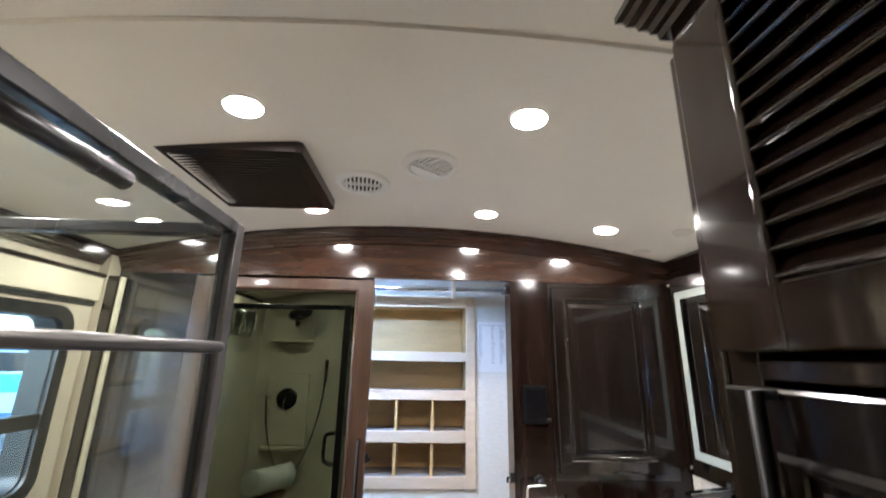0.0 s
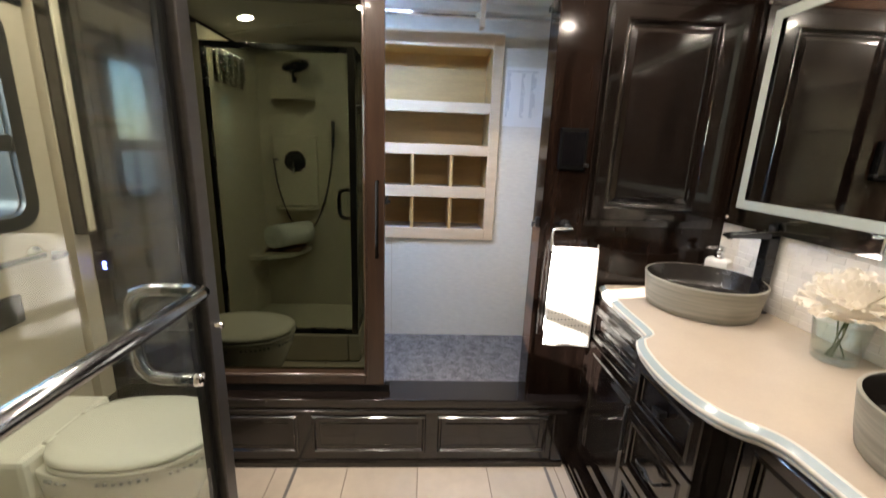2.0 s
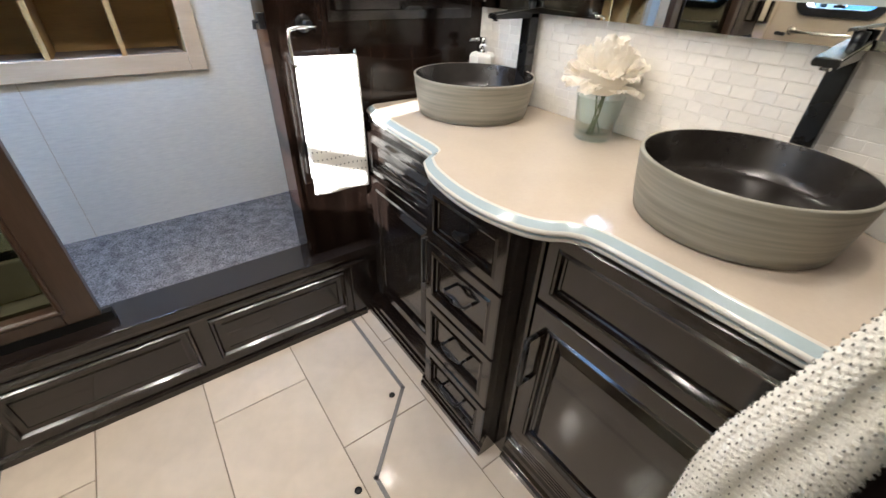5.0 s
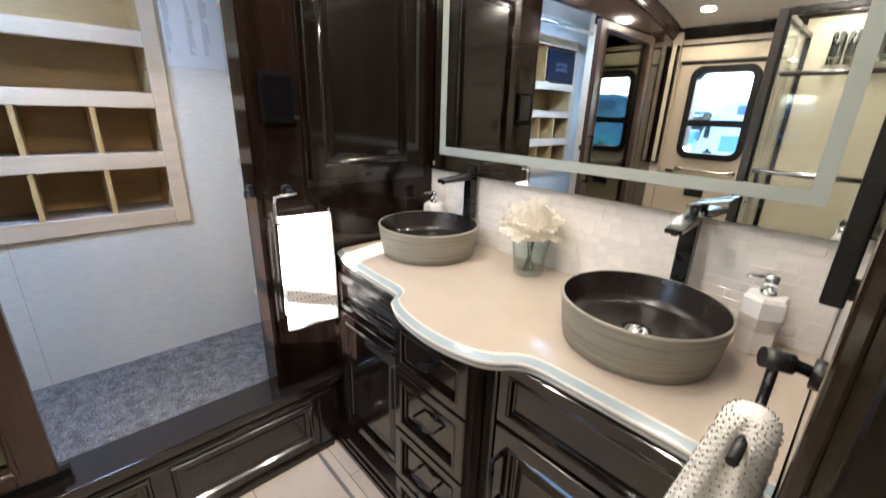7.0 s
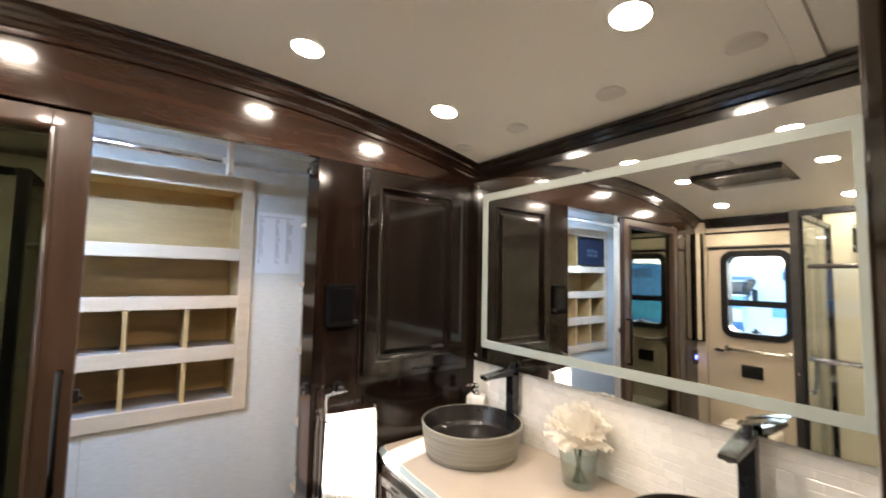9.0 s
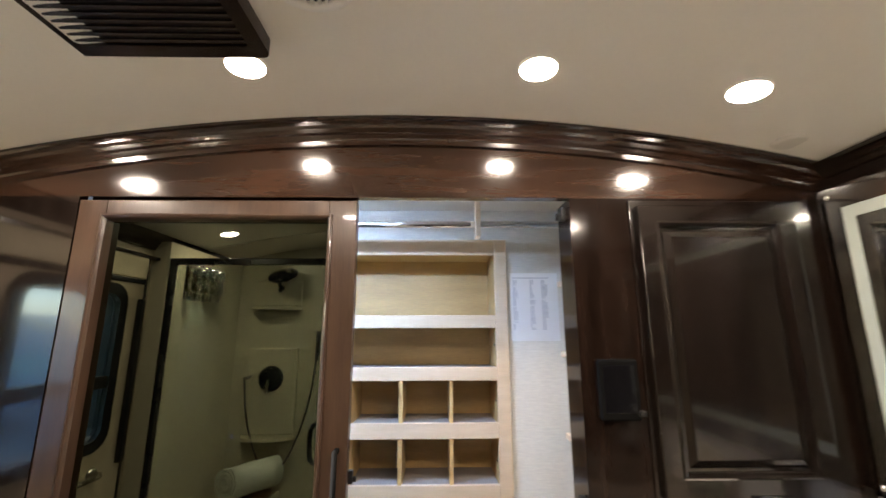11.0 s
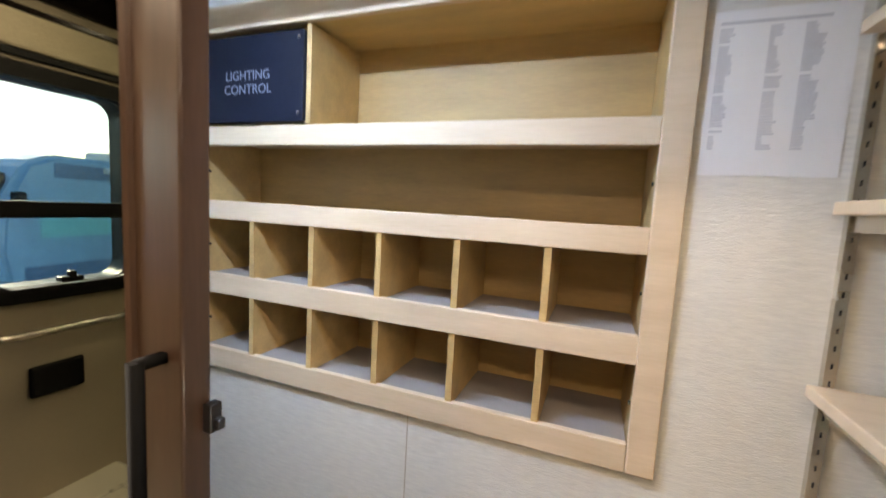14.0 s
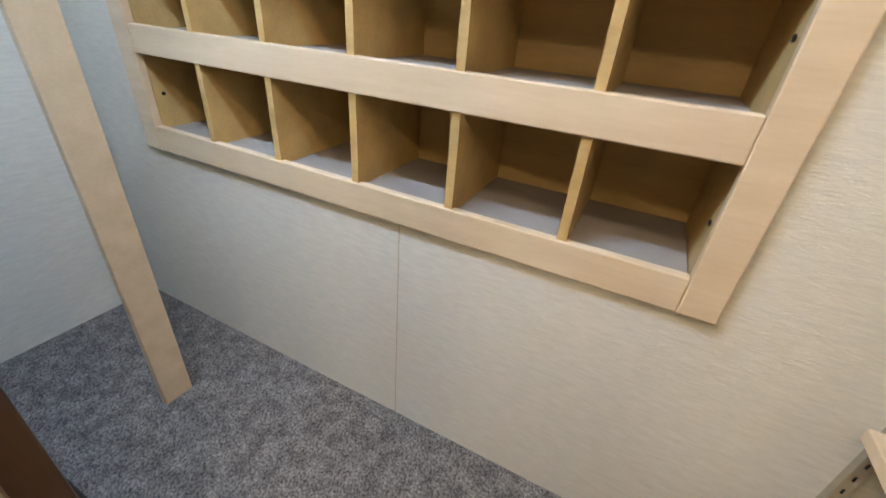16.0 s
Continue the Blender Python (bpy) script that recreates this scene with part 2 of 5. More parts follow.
def lathe(bm, prof, c=(0, 0, 0), n=32, sx=1.0, sy=1.0, axis="z"):
    """Turns a profile of (radius, height) round an axis through c."""
    c = Vector(c)

    def place(r, h, a):
        p, q = r * math.cos(a) * sx, r * math.sin(a) * sy
        return c + (Vector((p, q, h)) if axis == "z" else Vector((h, p, q)) if axis == "x" else Vector((p, h, q)))
    rings = []
    for r, h in prof:
        rings.append([bm.verts.new(place(max(r, 1e-4), h, 2 * math.pi * k / n)) for k in range(n)])
    for a, b in zip(rings, rings[1:]):
        for k in range(n):
            f = bm.faces.new((a[k], a[(k + 1) % n], b[(k + 1) % n], b[k]))
            f.smooth = True
    bmesh.ops.recalc_face_normals(bm, faces=bm.faces[:])
    return bm


def prism(bm, outline, h0, h1, axis="z"):
    """A flat outline drawn out between two heights along an axis."""
    def place(p, h):
        return (p[0], p[1], h) if axis == "z" else (h, p[0], p[1]) if axis == "x" else (p[0], h, p[1])
    a = [bm.verts.new(place(p, h0)) for p in outline]
    b = [bm.verts.new(place(p, h1)) for p in outline]
    bm.faces.new(a[::-1])
    bm.faces.new(b)
    k = len(a)
    for i in range(k):
        bm.faces.new((a[i], a[(i + 1) % k], b[(i + 1) % k], b[i]))
    bmesh.ops.recalc_face_normals(bm, faces=bm.faces[:])
    return bm


def rounded(u0, u1, v0, v1, r, n=6):
    out = []
    for cu, cv, a in ((u1 - r, v1 - r, 0), (u0 + r, v1 - r, 90), (u0 + r, v0 + r, 180), (u1 - r, v0 + r, 270)):
        out += [(cu + r * math.cos(radians(a + 90 * k / n)), cv + r * math.sin(radians(a + 90 * k / n))) for k in range(n + 1)]
    return out


def ring_prism(bm, outer, inner, h0, h1, axis="z"):
    """A frame between two outlines with the same number of points."""
    def place(p, h):
        return (p[0], p[1], h) if axis == "z" else (h, p[0], p[1]) if axis == "x" else (p[0], h, p[1])
    vs = [[bm.verts.new(place(p, h)) for p in o] for o, h in ((outer, h0), (outer, h1), (inner, h1), (inner, h0))]
    k = len(outer)
    for a, b in zip(vs, vs[1:] + vs[:1]):
        for i in range(k):
            bm.faces.new((a[i], a[(i + 1) % k], b[(i + 1) % k], b[i]))
    bmesh.ops.recalc_face_normals(bm, faces=bm.faces[:])
    return bm


def sweep(bm, profile, path):
    """Carries a closed profile of points along a list of frames (origin, out, up)."""
    rings = [[bm.verts.new(Vector(o) + p * Vector(u) + q * Vector(w)) for p, q in profile] for o, u, w in path]
    k = len(profile)
    for a, b in zip(rings, rings[1:]):
        for i in range(k):
            bm.faces.new((a[i], a[(i + 1) % k], b[(i + 1) % k], b[i]))
    bm.faces.new(rings[0])
    bm.faces.new(rings[-1][::-1])
    bmesh.ops.recalc_face_normals(bm, faces=bm.faces[:])
    return bm


def mesh_of(bm, name, mat):
    me = bpy.data.meshes.new(name)
    bm.to_mesh(me)
    bm.free()
    for m in mat if isinstance(mat, (list, tuple)) else [mat]:
        me.materials.append(m)
    return me


def part(name, bm, mat, parent, label=""):
    """One mesh object under a thing or under a part."""
    ob = new(name, mesh_of(bm, name, mat))
    ob.parent = parent
    if label:
        tagged(ob, label)
    return ob


def thing(name, label, category, group="", at=(0, 0, 0)):
    ob = new(name)
    ob.empty_display_size = 0.05
    ob.location = at
    return tagged(ob, label, category, group)


def solid(name, bm, mat, label, category="", kind="", group=""):
    return tagged(new(name, mesh_of(bm, name, mat)), label, category, group, kind)


def shut_normals(bm):
    bmesh.ops.recalc_face_normals(bm, faces=bm.faces[:])
    return bm


# panel doors are drawn in (u, z) with depth d out of the cabinet, then set on a face
def on_face(bm, origin, u_dir, out_dir):
    """Moves a shape drawn with x=u, y=-out, z=z onto a face."""
    u, o = Vector(u_dir), Vector(out_dir)
    for v in bm.verts:
        c = v.co.copy()
        v.co = Vector(origin) + u * c.x - o * c.y + Vector((0, 0, 1)) * c.z
    bmesh.ops.recalc_face_normals(bm, faces=bm.faces[:])
    return bm


def step_ring(bm, u0, u1, z0, z1, steps):
    """Rectangular rings stepping inwards: steps of (inset, out); closed by a flat middle."""
    rings = []
    for i, o in steps:
        rings.append([bm.verts.new((u, -o, z)) for u, z in ((u0 + i, z0 + i), (u1 - i, z0 + i), (u1 - i, z1 - i), (u0 + i, z1 - i))])
    for a, b in zip(rings, rings[1:]):
        for k in range(4):
            bm.faces.new((a[k], a[(k + 1) % 4], b[(k + 1) % 4], b[k]))
    bm.faces.new(rings[-1])
    return bm


def panel_door(parent, name, origin, u_dir, out_dir, u0, u1, z0, z1, stile=0.05, thick=0.02, mat=None, raised=True):
    """A framed door: a moulded frame and a panel inside it, each its own mesh."""
    mat = mat or WOOD
    bm = bmesh.new()
    s = stile
    step_ring(bm, u0, u1, z0, z1, [(0, 0), (0, thick - 0.003), (0.003, thick), (s - 0.014, thick), (s - 0.008, thick + 0.004), (s - 0.003, thick + 0.002), (s, thick - 0.008), (s + 0.004, thick - 0.010)])
    bm.faces.ensure_lookup_table()
    bmesh.ops.delete(bm, geom=[bm.faces[-1]], context="FACES_ONLY")
    frame_ob = part(name, on_face(bm, origin, u_dir, out_dir), mat, parent)
    pb = bmesh.new()
    d = thick - 0.012
    st = [(s + 0.0035, d - 0.004), (s + 0.0035, d), (s + 0.012, d)]
    if raised:
        st += [(s + 0.030, d + 0.008), (s + 0.033, d + 0.009)]
    step_ring(pb, u0, u1, z0, z1, st)
    part("panel", on_face(pb, origin, u_dir, out_dir), mat, frame_ob)
    return frame_ob


def bar_pull(parent, a, b, out, mat, lift=0.03, w=0.006):
    """A square bar pull between two feet."""
    a, b, out = Vector(a), Vector(b), Vector(out)
    d = (b - a).normalized()
    bm = bmesh.new()
    tube(bm, [a + out * lift - d * 0.004, b + out * lift + d * 0.004], w, 4)
    tube(bm, [a, a + out * lift], w * 0.9, 4)
    tube(bm, [b, b + out * lift], w * 0.9, 4)
    return part("handle", shut_normals(bm), mat, parent, "black metal bar handle")

# ---- the room: aisle bath, platform and closet ----
XL, XR, YW = -1.42, 1.20, 1.885
YB = -0.75
STEP_Y, STEP_Z, CARPET_Z = 1.84, 0.345, 0.333
CL_L, CL_R, CL_B, CL_Z = -1.30, 0.86, 2.505, 2.13


def arch(x):
    """Height of the arched ceiling."""
    return 2.225 - 0.145 * ((x + 0.09) / 1.27) ** 2


# floor under the tiles
solid("floor", boxes((XL - 0.1, XR + 0.1, YB - 0.1, CL_B + 0.1, -0.08, -0.004)), GROUT, "floor bed with tan grout showing between cream tiles", "floor", "structure")
floor_ob = bpy.data.objects["floor"]

bm = bmesh.new()
NX = 110
for y0, y1 in ((YB - 0.1, YW + 0.1),):
    top = []
    for k in range(NX + 1):
        x = XL - 0.1 + (XR - XL + 0.2) * k / NX
        z = arch(x)
        top.append([bm.verts.new((x, y, zz)) for y, zz in ((y0, z), (y1, z), (y1, z + 0.06), (y0, z + 0.06))])
    for a, b in zip(top, top[1:]):
        for i in range(4):
            f = bm.faces.new((a[i], a[(i + 1) % 4], b[(i + 1) % 4], b[i]))
            f.smooth = False
    bm.faces.new(top[0])
    bm.faces.new(top[-1])
solid("ceiling", shut_normals(bm), CEIL, "arched off-white vinyl ceiling with recessed lamps", "ceiling", "structure")

# flat batten across the ceiling
bm = bmesh.new()
path = []
for k in range(31):
    x = XL + (XR - XL) * k / 30
    path.append(((x, 0.645, arch(x) - 0.001), (0, 1, 0), (0, 0, -1)))
sweep(bm, [(-0.028, 0), (0.028, 0), (0.024, 0.006), (-0.024, 0.006)], path)
solid("ceiling_batten", bm, CEIL, "flat off-white batten over the ceiling joint", "trim", "structure")

XT = -1.38
solid("wall_return", boxes((XL, XT, 1.814, YW, 0, 2.1)), BEIGE, "smooth beige wall return beside the entry door", "wall", "structure")
# left wall with the window's opening, right wall, wall behind
WY0, WY1, WZ0, WZ1 = 1.260, 1.683, 1.128, 1.782
solid("wall_west", boxes((XL - 0.06, XL, YB, WY0, 0, 2.2), (XL - 0.06, XL, WY1, YW + 0.1, 0, 2.2), (XL - 0.06, XL, WY0, WY1, 0, WZ0), (XL - 0.06, XL, WY0, WY1, WZ1, 2.2)), BEIGE, "smooth beige vinyl side wall with a window opening", "wall", "structure")
solid("wall_east", boxes((XR, XR + 0.06, YB, YW + 0.1, 0, 2.2)), BEIGE, "beige wall behind mirror and vanity", "wall", "structure")
solid("wall_south", boxes((XL - 0.06, XR + 0.06, YB - 0.08, YB, 0, 2.3)), BEIGE, "plain beige wall closing the room", "wall", "structure")

# wooden wall in front: header, panel beside the vanity, pillar beside the sliding door
OP_L, OP_R, OP_T = -1.045, 0.424, 1.984
bm = bmesh.new()
top = []
for k in range(NX + 1):
    x = XL + (XR - XL) * k / NX
    top.append([bm.verts.new((x, y, z)) for y, z in ((YW, OP_T), (YW, arch(x) + 0.01), (YW + 0.03, arch(x) + 0.01), (YW + 0.03, OP_T))])
for a, b in zip(top, top[1:]):
    for i in range(4):
        bm.faces.new((a[i], a[(i + 1) % 4], b[(i + 1) % 4], b[i]))
bm.faces.new(top[0])
bm.faces.new(top[-1])
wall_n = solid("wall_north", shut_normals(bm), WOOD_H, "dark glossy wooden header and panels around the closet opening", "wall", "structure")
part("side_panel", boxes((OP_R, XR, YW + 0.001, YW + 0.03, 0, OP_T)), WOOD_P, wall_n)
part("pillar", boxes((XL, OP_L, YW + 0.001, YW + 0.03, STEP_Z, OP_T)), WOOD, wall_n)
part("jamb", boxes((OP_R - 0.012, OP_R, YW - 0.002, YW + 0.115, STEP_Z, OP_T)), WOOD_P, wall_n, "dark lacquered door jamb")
# added board that keeps the led strip's light from showing above the door
part("led_light_stop", boxes((OP_L, -0.232, YW + 0.0455, YW + 0.056, 1.95, CL_Z - 0.002)), WOOD_H, wall_n)

# crown mouldings
CROWN = [(0, -0.075), (0.010, -0.075), (0.012, -0.062), (0.018, -0.058), (0.021, -0.046), (0.029, -0.042), (0.032, -0.030), (0.041, -0.024), (0.044, -0.012), (0.052, -0.008), (0.052, 0.004), (0, 0.004)]
bm = bmesh.new()
path = []
for k in range(NX + 1):
    x = XL + (XR - XL) * k / NX
    s = -2 * 0.145 * (x + 0.09) / 1.27 ** 2
    path.append(((x, YW, arch(x)), (0, -1, 0), Vector((-s, 0, 1)).normalized()))
sweep(bm, CROWN, path)
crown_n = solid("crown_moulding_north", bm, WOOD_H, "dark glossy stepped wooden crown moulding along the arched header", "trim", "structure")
bm = bmesh.new()
sweep(bm, CROWN, [((XR, y, arch(XR) + 0.004), (-1, 0, 0), (0, 0, 1)) for y in (0.47, YW - 0.04)])
solid("crown_moulding_east", bm, WOOD_Y, "dark glossy stepped wooden crown moulding above the mirror", "trim", "structure")
bm = bmesh.new()
sweep(bm, CROWN, [((XL, y, arch(XL) + 0.004), (1, 0, 0), (0, 0, 1)) for y in (YB, YW - 0.04)])
solid("crown_moulding_west", bm, WOOD_Y, "dark glossy stepped wooden crown moulding over the window wall", "trim", "structure")

# platform: wooden riser with three drawer fronts
riser = thing("platform_step", "dark glossy wooden platform step with panelled riser", "step")
part("riser_board", boxes((XL, 0.667, STEP_Y, STEP_Y + 0.045, 0.0, 0.27)), WOOD_R, riser)
part("tread", boxes((XL, 0.667, STEP_Y - 0.012, 1.985, 0.312, STEP_Z), (XL, 0.667, STEP_Y - 0.004, STEP_Y + 0.04, 0.296, 0.312), (XL, 0.667, STEP_Y + 0.006, STEP_Y + 0.04, 0.27, 0.296), bevel=0.004), WOOD_R, riser)
bm = bmesh.new()
sweep(bm, [(0, 0), (0.012, 0), (0.014, 0.012), (0.006, 0.02), (0, 0.022)], [((x, STEP_Y, 0.272), (0, -1, 0), (0, 0, 1)) for x in (XL, 0.60)])
part("riser_moulding", bm, WOOD_R, riser)
bm = bmesh.new()
sweep(bm, [(0, 0), (0.016, 0), (0.014, 0.022), (0.006, 0.030), (0, 0.032)], [((x, STEP_Y, 0.0), (0, -1, 0), (0, 0, 1)) for x in (XL, 0.60)])
part("riser_foot", bm, WOOD_R, riser)
part("end_stile", boxes((0.545, 0.60, STEP_Y - 0.010, STEP_Y, 0.033, 0.271), bevel=0.003), WOOD_R, riser)
for u0, u1 in ((-1.16, -0.60), (-0.537, -0.033), (0.020, 0.518)):
    bm = bmesh.new()
    step_ring(bm, u0, u1, 0.072, 0.258, [(0, 0), (0, 0.006), (0.005, 0.012), (0.011, 0.013), (0.018, 0.003), (0.022, 0.002), (0.034, 0.002), (0.040, 0.005)])
    part("drawer_front", on_face(bm, (0, STEP_Y, 0), (1, 0, 0), (0, -1, 0)), WOOD_R, riser)
# added black strip: the shade in the open gap below the sliding door
part("gap_shade_strip", boxes((OP_L, -0.20, 1.893, 1.916, STEP_Z, 0.378)), BLACK_PL, riser, "black strip standing for the shaded gap under the sliding door")

# closet shell
solid("closet_floor", boxes((CL_L, CL_R, 1.986, CL_B, 0.28, CARPET_Z)), CARPET, "grey cut-pile carpet in the closet", "carpet", "structure")
SX0, SX1, SZ0, SZ1 = -1.04, 0.325, 0.922, 1.992
solid("closet_wall_north", boxes((CL_L - 0.05, SX0 + 0.02, CL_B, CL_B + 0.03, 0.28, 2.2), (SX1 - 0.02, CL_R + 0.05, CL_B, CL_B + 0.03, 0.28, 2.2), (SX0 + 0.02, SX1 - 0.02, CL_B, CL_B + 0.03, 0.28, SZ0 + 0.02), (SX0 + 0.02, SX1 - 0.02, CL_B, CL_B + 0.03, SZ1 - 0.02, 2.2)), CLOSET, "off-white textured closet wall with built-in cubbies", "wall", "structure")
solid("closet_wall_west", boxes((CL_L - 0.05, CL_L, YW + 0.031, CL_B, 0.28, 2.2)), CLOSET, "off-white textured closet side wall", "wall", "structure")
solid("closet_wall_east", boxes((CL_R, CL_R + 0.05, YW + 0.031, CL_B, 0.28, 2.2)), CLOSET, "off-white textured closet side wall", "wall", "structure")
solid("closet_ceiling", boxes((CL_L - 0.05, CL_R + 0.05, YW + 0.031, CL_B + 0.03, CL_Z, CL_Z + 0.05)), CEIL, "off-white flat closet ceiling", "ceiling", "structure")
solid("closet_wall_south", boxes((CL_L - 0.05, CL_R + 0.05, YW + 0.031, YW + 0.045, OP_T + 0.03, CL_Z), (OP_R, CL_R + 0.05, YW + 0.031, YW + 0.045, 0.28, OP_T + 0.02)), CLOSET, "off-white back of the header inside the closet", "wall", "structure")
solid("wall_seam", boxes((-0.2435, -0.2415, CL_B - 0.0015, CL_B, CARPET_Z, SZ0)), BEIGE, "thin seam in the closet wall covering", "seam", "structure")

# ---- recessed lamps, vents, hatch and speakers on the ceiling ----


def lamp(x, y):
    o = thing("recessed_lamp", "round recessed ceiling lamp, lit warm white", "ceiling lamp", "recessed ceiling lamps", (x, y, arch(x)))
    s = -2 * 0.145 * (x + 0.09) / 1.27 ** 2
    o.rotation_euler = (0, -math.atan(s), 0)
    part("rim", lathe(bmesh.new(), [(0.0438, -0.003), (0.0446, -0.0065), (0.0465, -0.0055), (0.0485, 0.0), (0.0485, 0.012)], n=28), WHITE_PL, o)
    bm = lathe(bmesh.new(), [(0.0, -0.0032), (0.044, -0.0032)], n=28)
    part("lens", bm, LAMP, o, "glowing frosted lens")
    return o


for x in (-1.10, -0.445, 0.257, 0.765):
    lamp(x, 1.59)
for x in (-1.14, -0.448, 0.255, 0.765):
    lamp(x, 0.885)


GREY_PL = material("grey_plastic", (0.22, 0.21, 0.19), 0.5, vary=0.1)


def register(x, y, turn, damper):
    o = thing("ceiling_vent", "round white plastic ceiling vent" + (" with a half-open damper" if damper else " with a slotted grille"), "air vent", "ceiling vents", (x, y, arch(x)))
    o.rotation_euler = (0, 0, radians(turn))
    part("rim", lathe(bmesh.new(), [(0.068, 0.0), (0.068, -0.012), (0.084, -0.014), (0.094, -0.004), (0.096, 0.001)], n=36), WHITE_PL, o)
    part("backing", lathe(bmesh.new(), [(0.0, -0.004), (0.069, -0.004)], n=36), GREY_PL if damper else BLACK_PL, o)
    n = 9
    for k in range(n):
        u = -0.056 + 0.112 * k / (n - 1)
        h = math.sqrt(0.068 ** 2 - u ** 2)
        part("slat", boxes((u - 0.0032, u + 0.0032, -h, h, -0.012, -0.006)), WHITE_PL, o)
    part("crossbar", boxes((-0.067, 0.067, -0.004, 0.004, -0.013, -0.004)), WHITE_PL, o)
    if damper:
        part("flap", prism(bmesh.new(), [(0.064 * math.cos(radians(a)), 0.064 * math.sin(radians(a))) for a in range(20, 161, 10)], -0.0155, -0.0128), WHITE_PL, o)
    return o


register(-0.222, 1.335, 8, False)
register(0.016, 1.18, 40, True)

BRONZE = material("dark_bronze", (0.018, 0.012, 0.010), 0.24, metal=0.2, vary=0.2)
hatch = thing("roof_hatch", "dark bronze ceiling hatch with a fine slatted shade", "roof hatch", at=(-0.57, 1.29, arch(-0.57)))
ho, hi = rounded(-0.215, 0.215, -0.235, 0.235, 0.02), rounded(-0.18, 0.18, -0.2, 0.2, 0.012)
part("hatch_frame", ring_prism(bmesh.new(), ho, hi, 0.02, -0.02), BRONZE, hatch)
part("screen", boxes((-0.18, 0.18, -0.2, 0.2, -0.012, -0.006)), BLACK_PL, hatch)
sl = mesh_of(boxes((-0.18, 0.18, -0.0045, 0.0045, -0.018, -0.012), bevel=0.002), "slat", BRONZE)
for k in range(22):
    s_ob = new("slat", sl)
    s_ob.parent = hatch
    s_ob.location = (0, -0.189 + 0.018 * k, 0)

for y in (0.74, 1.08, 1.46, 1.77):
    x = 1.02
    o = solid("ceiling_speaker", lathe(bmesh.new(), [(0.0, -0.005), (0.037, -0.005), (0.042, -0.003), (0.045, 0.001), (0.045, 0.008)], c=(x, y, arch(x)), n=24), SPEAKER, "small round off-white ceiling speaker cover", "speaker", group="ceiling speakers")

# ---- sliding mirror door ----
DX0, DX1, DY0, DY1, DZ0, DZ1 = -1.043, -0.225, 1.8875, 1.922, 0.379, 1.974
door = thing("sliding_mirror_door", "brown wooden sliding door with tinted full-length mirror, half open", "door")
ST = 0.082
fr = [("stile", (DX1 - ST, DX1, DY0, DY1, DZ0, DZ1)), ("stile", (DX0, DX0 + ST, DY0, DY1, DZ0, DZ1)), ("rail", (DX0 + ST, DX1 - ST, DY0, DY1, DZ1 - 0.055, DZ1)), ("rail", (DX0 + ST, DX1 - ST, DY0, DY1, DZ0, DZ0 + 0.055))]
for n, r in fr:
    part(n, boxes(r, bevel=0.003), WOOD_DOOR, door)
mu0, mu1, mz0, mz1 = DX0 + ST, DX1 - ST, DZ0 + 0.055, DZ1 - 0.055
bm = bmesh.new()
step_ring(bm, mu0 - 0.012, mu1 + 0.012, mz0 - 0.012, mz1 + 0.012, [(0, 0), (0.001, 0.006), (0.006, 0.009), (0.011, 0.006), (0.015, 0.0), (0.017, -0.014), (0.018, -0.027)])
bm.faces.ensure_lookup_table()
bmesh.ops.delete(bm, geom=[bm.faces[-1]], context="FACES_ONLY")
part("bead", on_face(bm, (0, DY0, 0), (1, 0, 0), (0, -1, 0)), WOOD_DOOR, door)
part("mirror", boxes((mu0 + 0.002, mu1 - 0.002, DY0 + 0.026, DY0 + 0.031, mz0 + 0.002, mz1 - 0.002)), MIRROR_T, door, "tinted mirror glass")
bar_pull(door, (-0.252, DY0, 0.98), (-0.252, DY0, 1.28), (0, -1, 0), DULL, 0.030, 0.0085)
bm = boxes((-0.226, -0.213, 1.911, 1.927, 1.188, 1.222), (-0.214, -0.204, 1.914, 1.924, 1.193, 1.206), bevel=0.002)
part("latch", bm, BLACK, door, "black edge latch")

# ---- closet cubby unit ----
unit = thing("cubby_unit", "pale maple built-in shelf unit, two long shelves over twelve cubbies", "shelf unit")
FY0, FY1, UB = CL_B - 0.014, CL_B + 0.006, CL_B + 0.235
IX0, IX1 = -0.982, 0.270
ZR = [(0.922, 0.985), (1.157, 1.219), (1.385, 1.441), (1.602, 1.657), (1.922, 1.992)]
for n, r in (("stile", (SX0, IX0, FY0, FY1, SZ0, SZ1)), ("stile", (IX1, SX1, FY0, FY1, SZ0, SZ1))):
    part(n, boxes(r, bevel=0.0025), MAPLE, unit)
for z0, z1 in ZR:
    part("rail", boxes((IX0 + 0.0005, IX1 - 0.0005, FY0 + 0.001, FY1, z0, z1), bevel=0.0025), MAPLE, unit)
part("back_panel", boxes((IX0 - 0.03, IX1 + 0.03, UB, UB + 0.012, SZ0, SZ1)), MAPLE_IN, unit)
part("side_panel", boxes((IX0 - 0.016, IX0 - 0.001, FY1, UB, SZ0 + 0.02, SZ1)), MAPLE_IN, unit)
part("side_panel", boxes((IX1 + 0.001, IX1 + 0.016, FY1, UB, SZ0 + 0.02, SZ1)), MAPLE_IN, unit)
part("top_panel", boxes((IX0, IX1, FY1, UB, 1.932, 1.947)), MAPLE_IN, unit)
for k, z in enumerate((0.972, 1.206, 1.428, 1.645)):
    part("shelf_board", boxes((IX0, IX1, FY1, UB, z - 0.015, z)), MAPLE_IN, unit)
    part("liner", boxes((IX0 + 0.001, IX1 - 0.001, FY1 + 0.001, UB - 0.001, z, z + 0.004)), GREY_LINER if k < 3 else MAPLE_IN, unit)
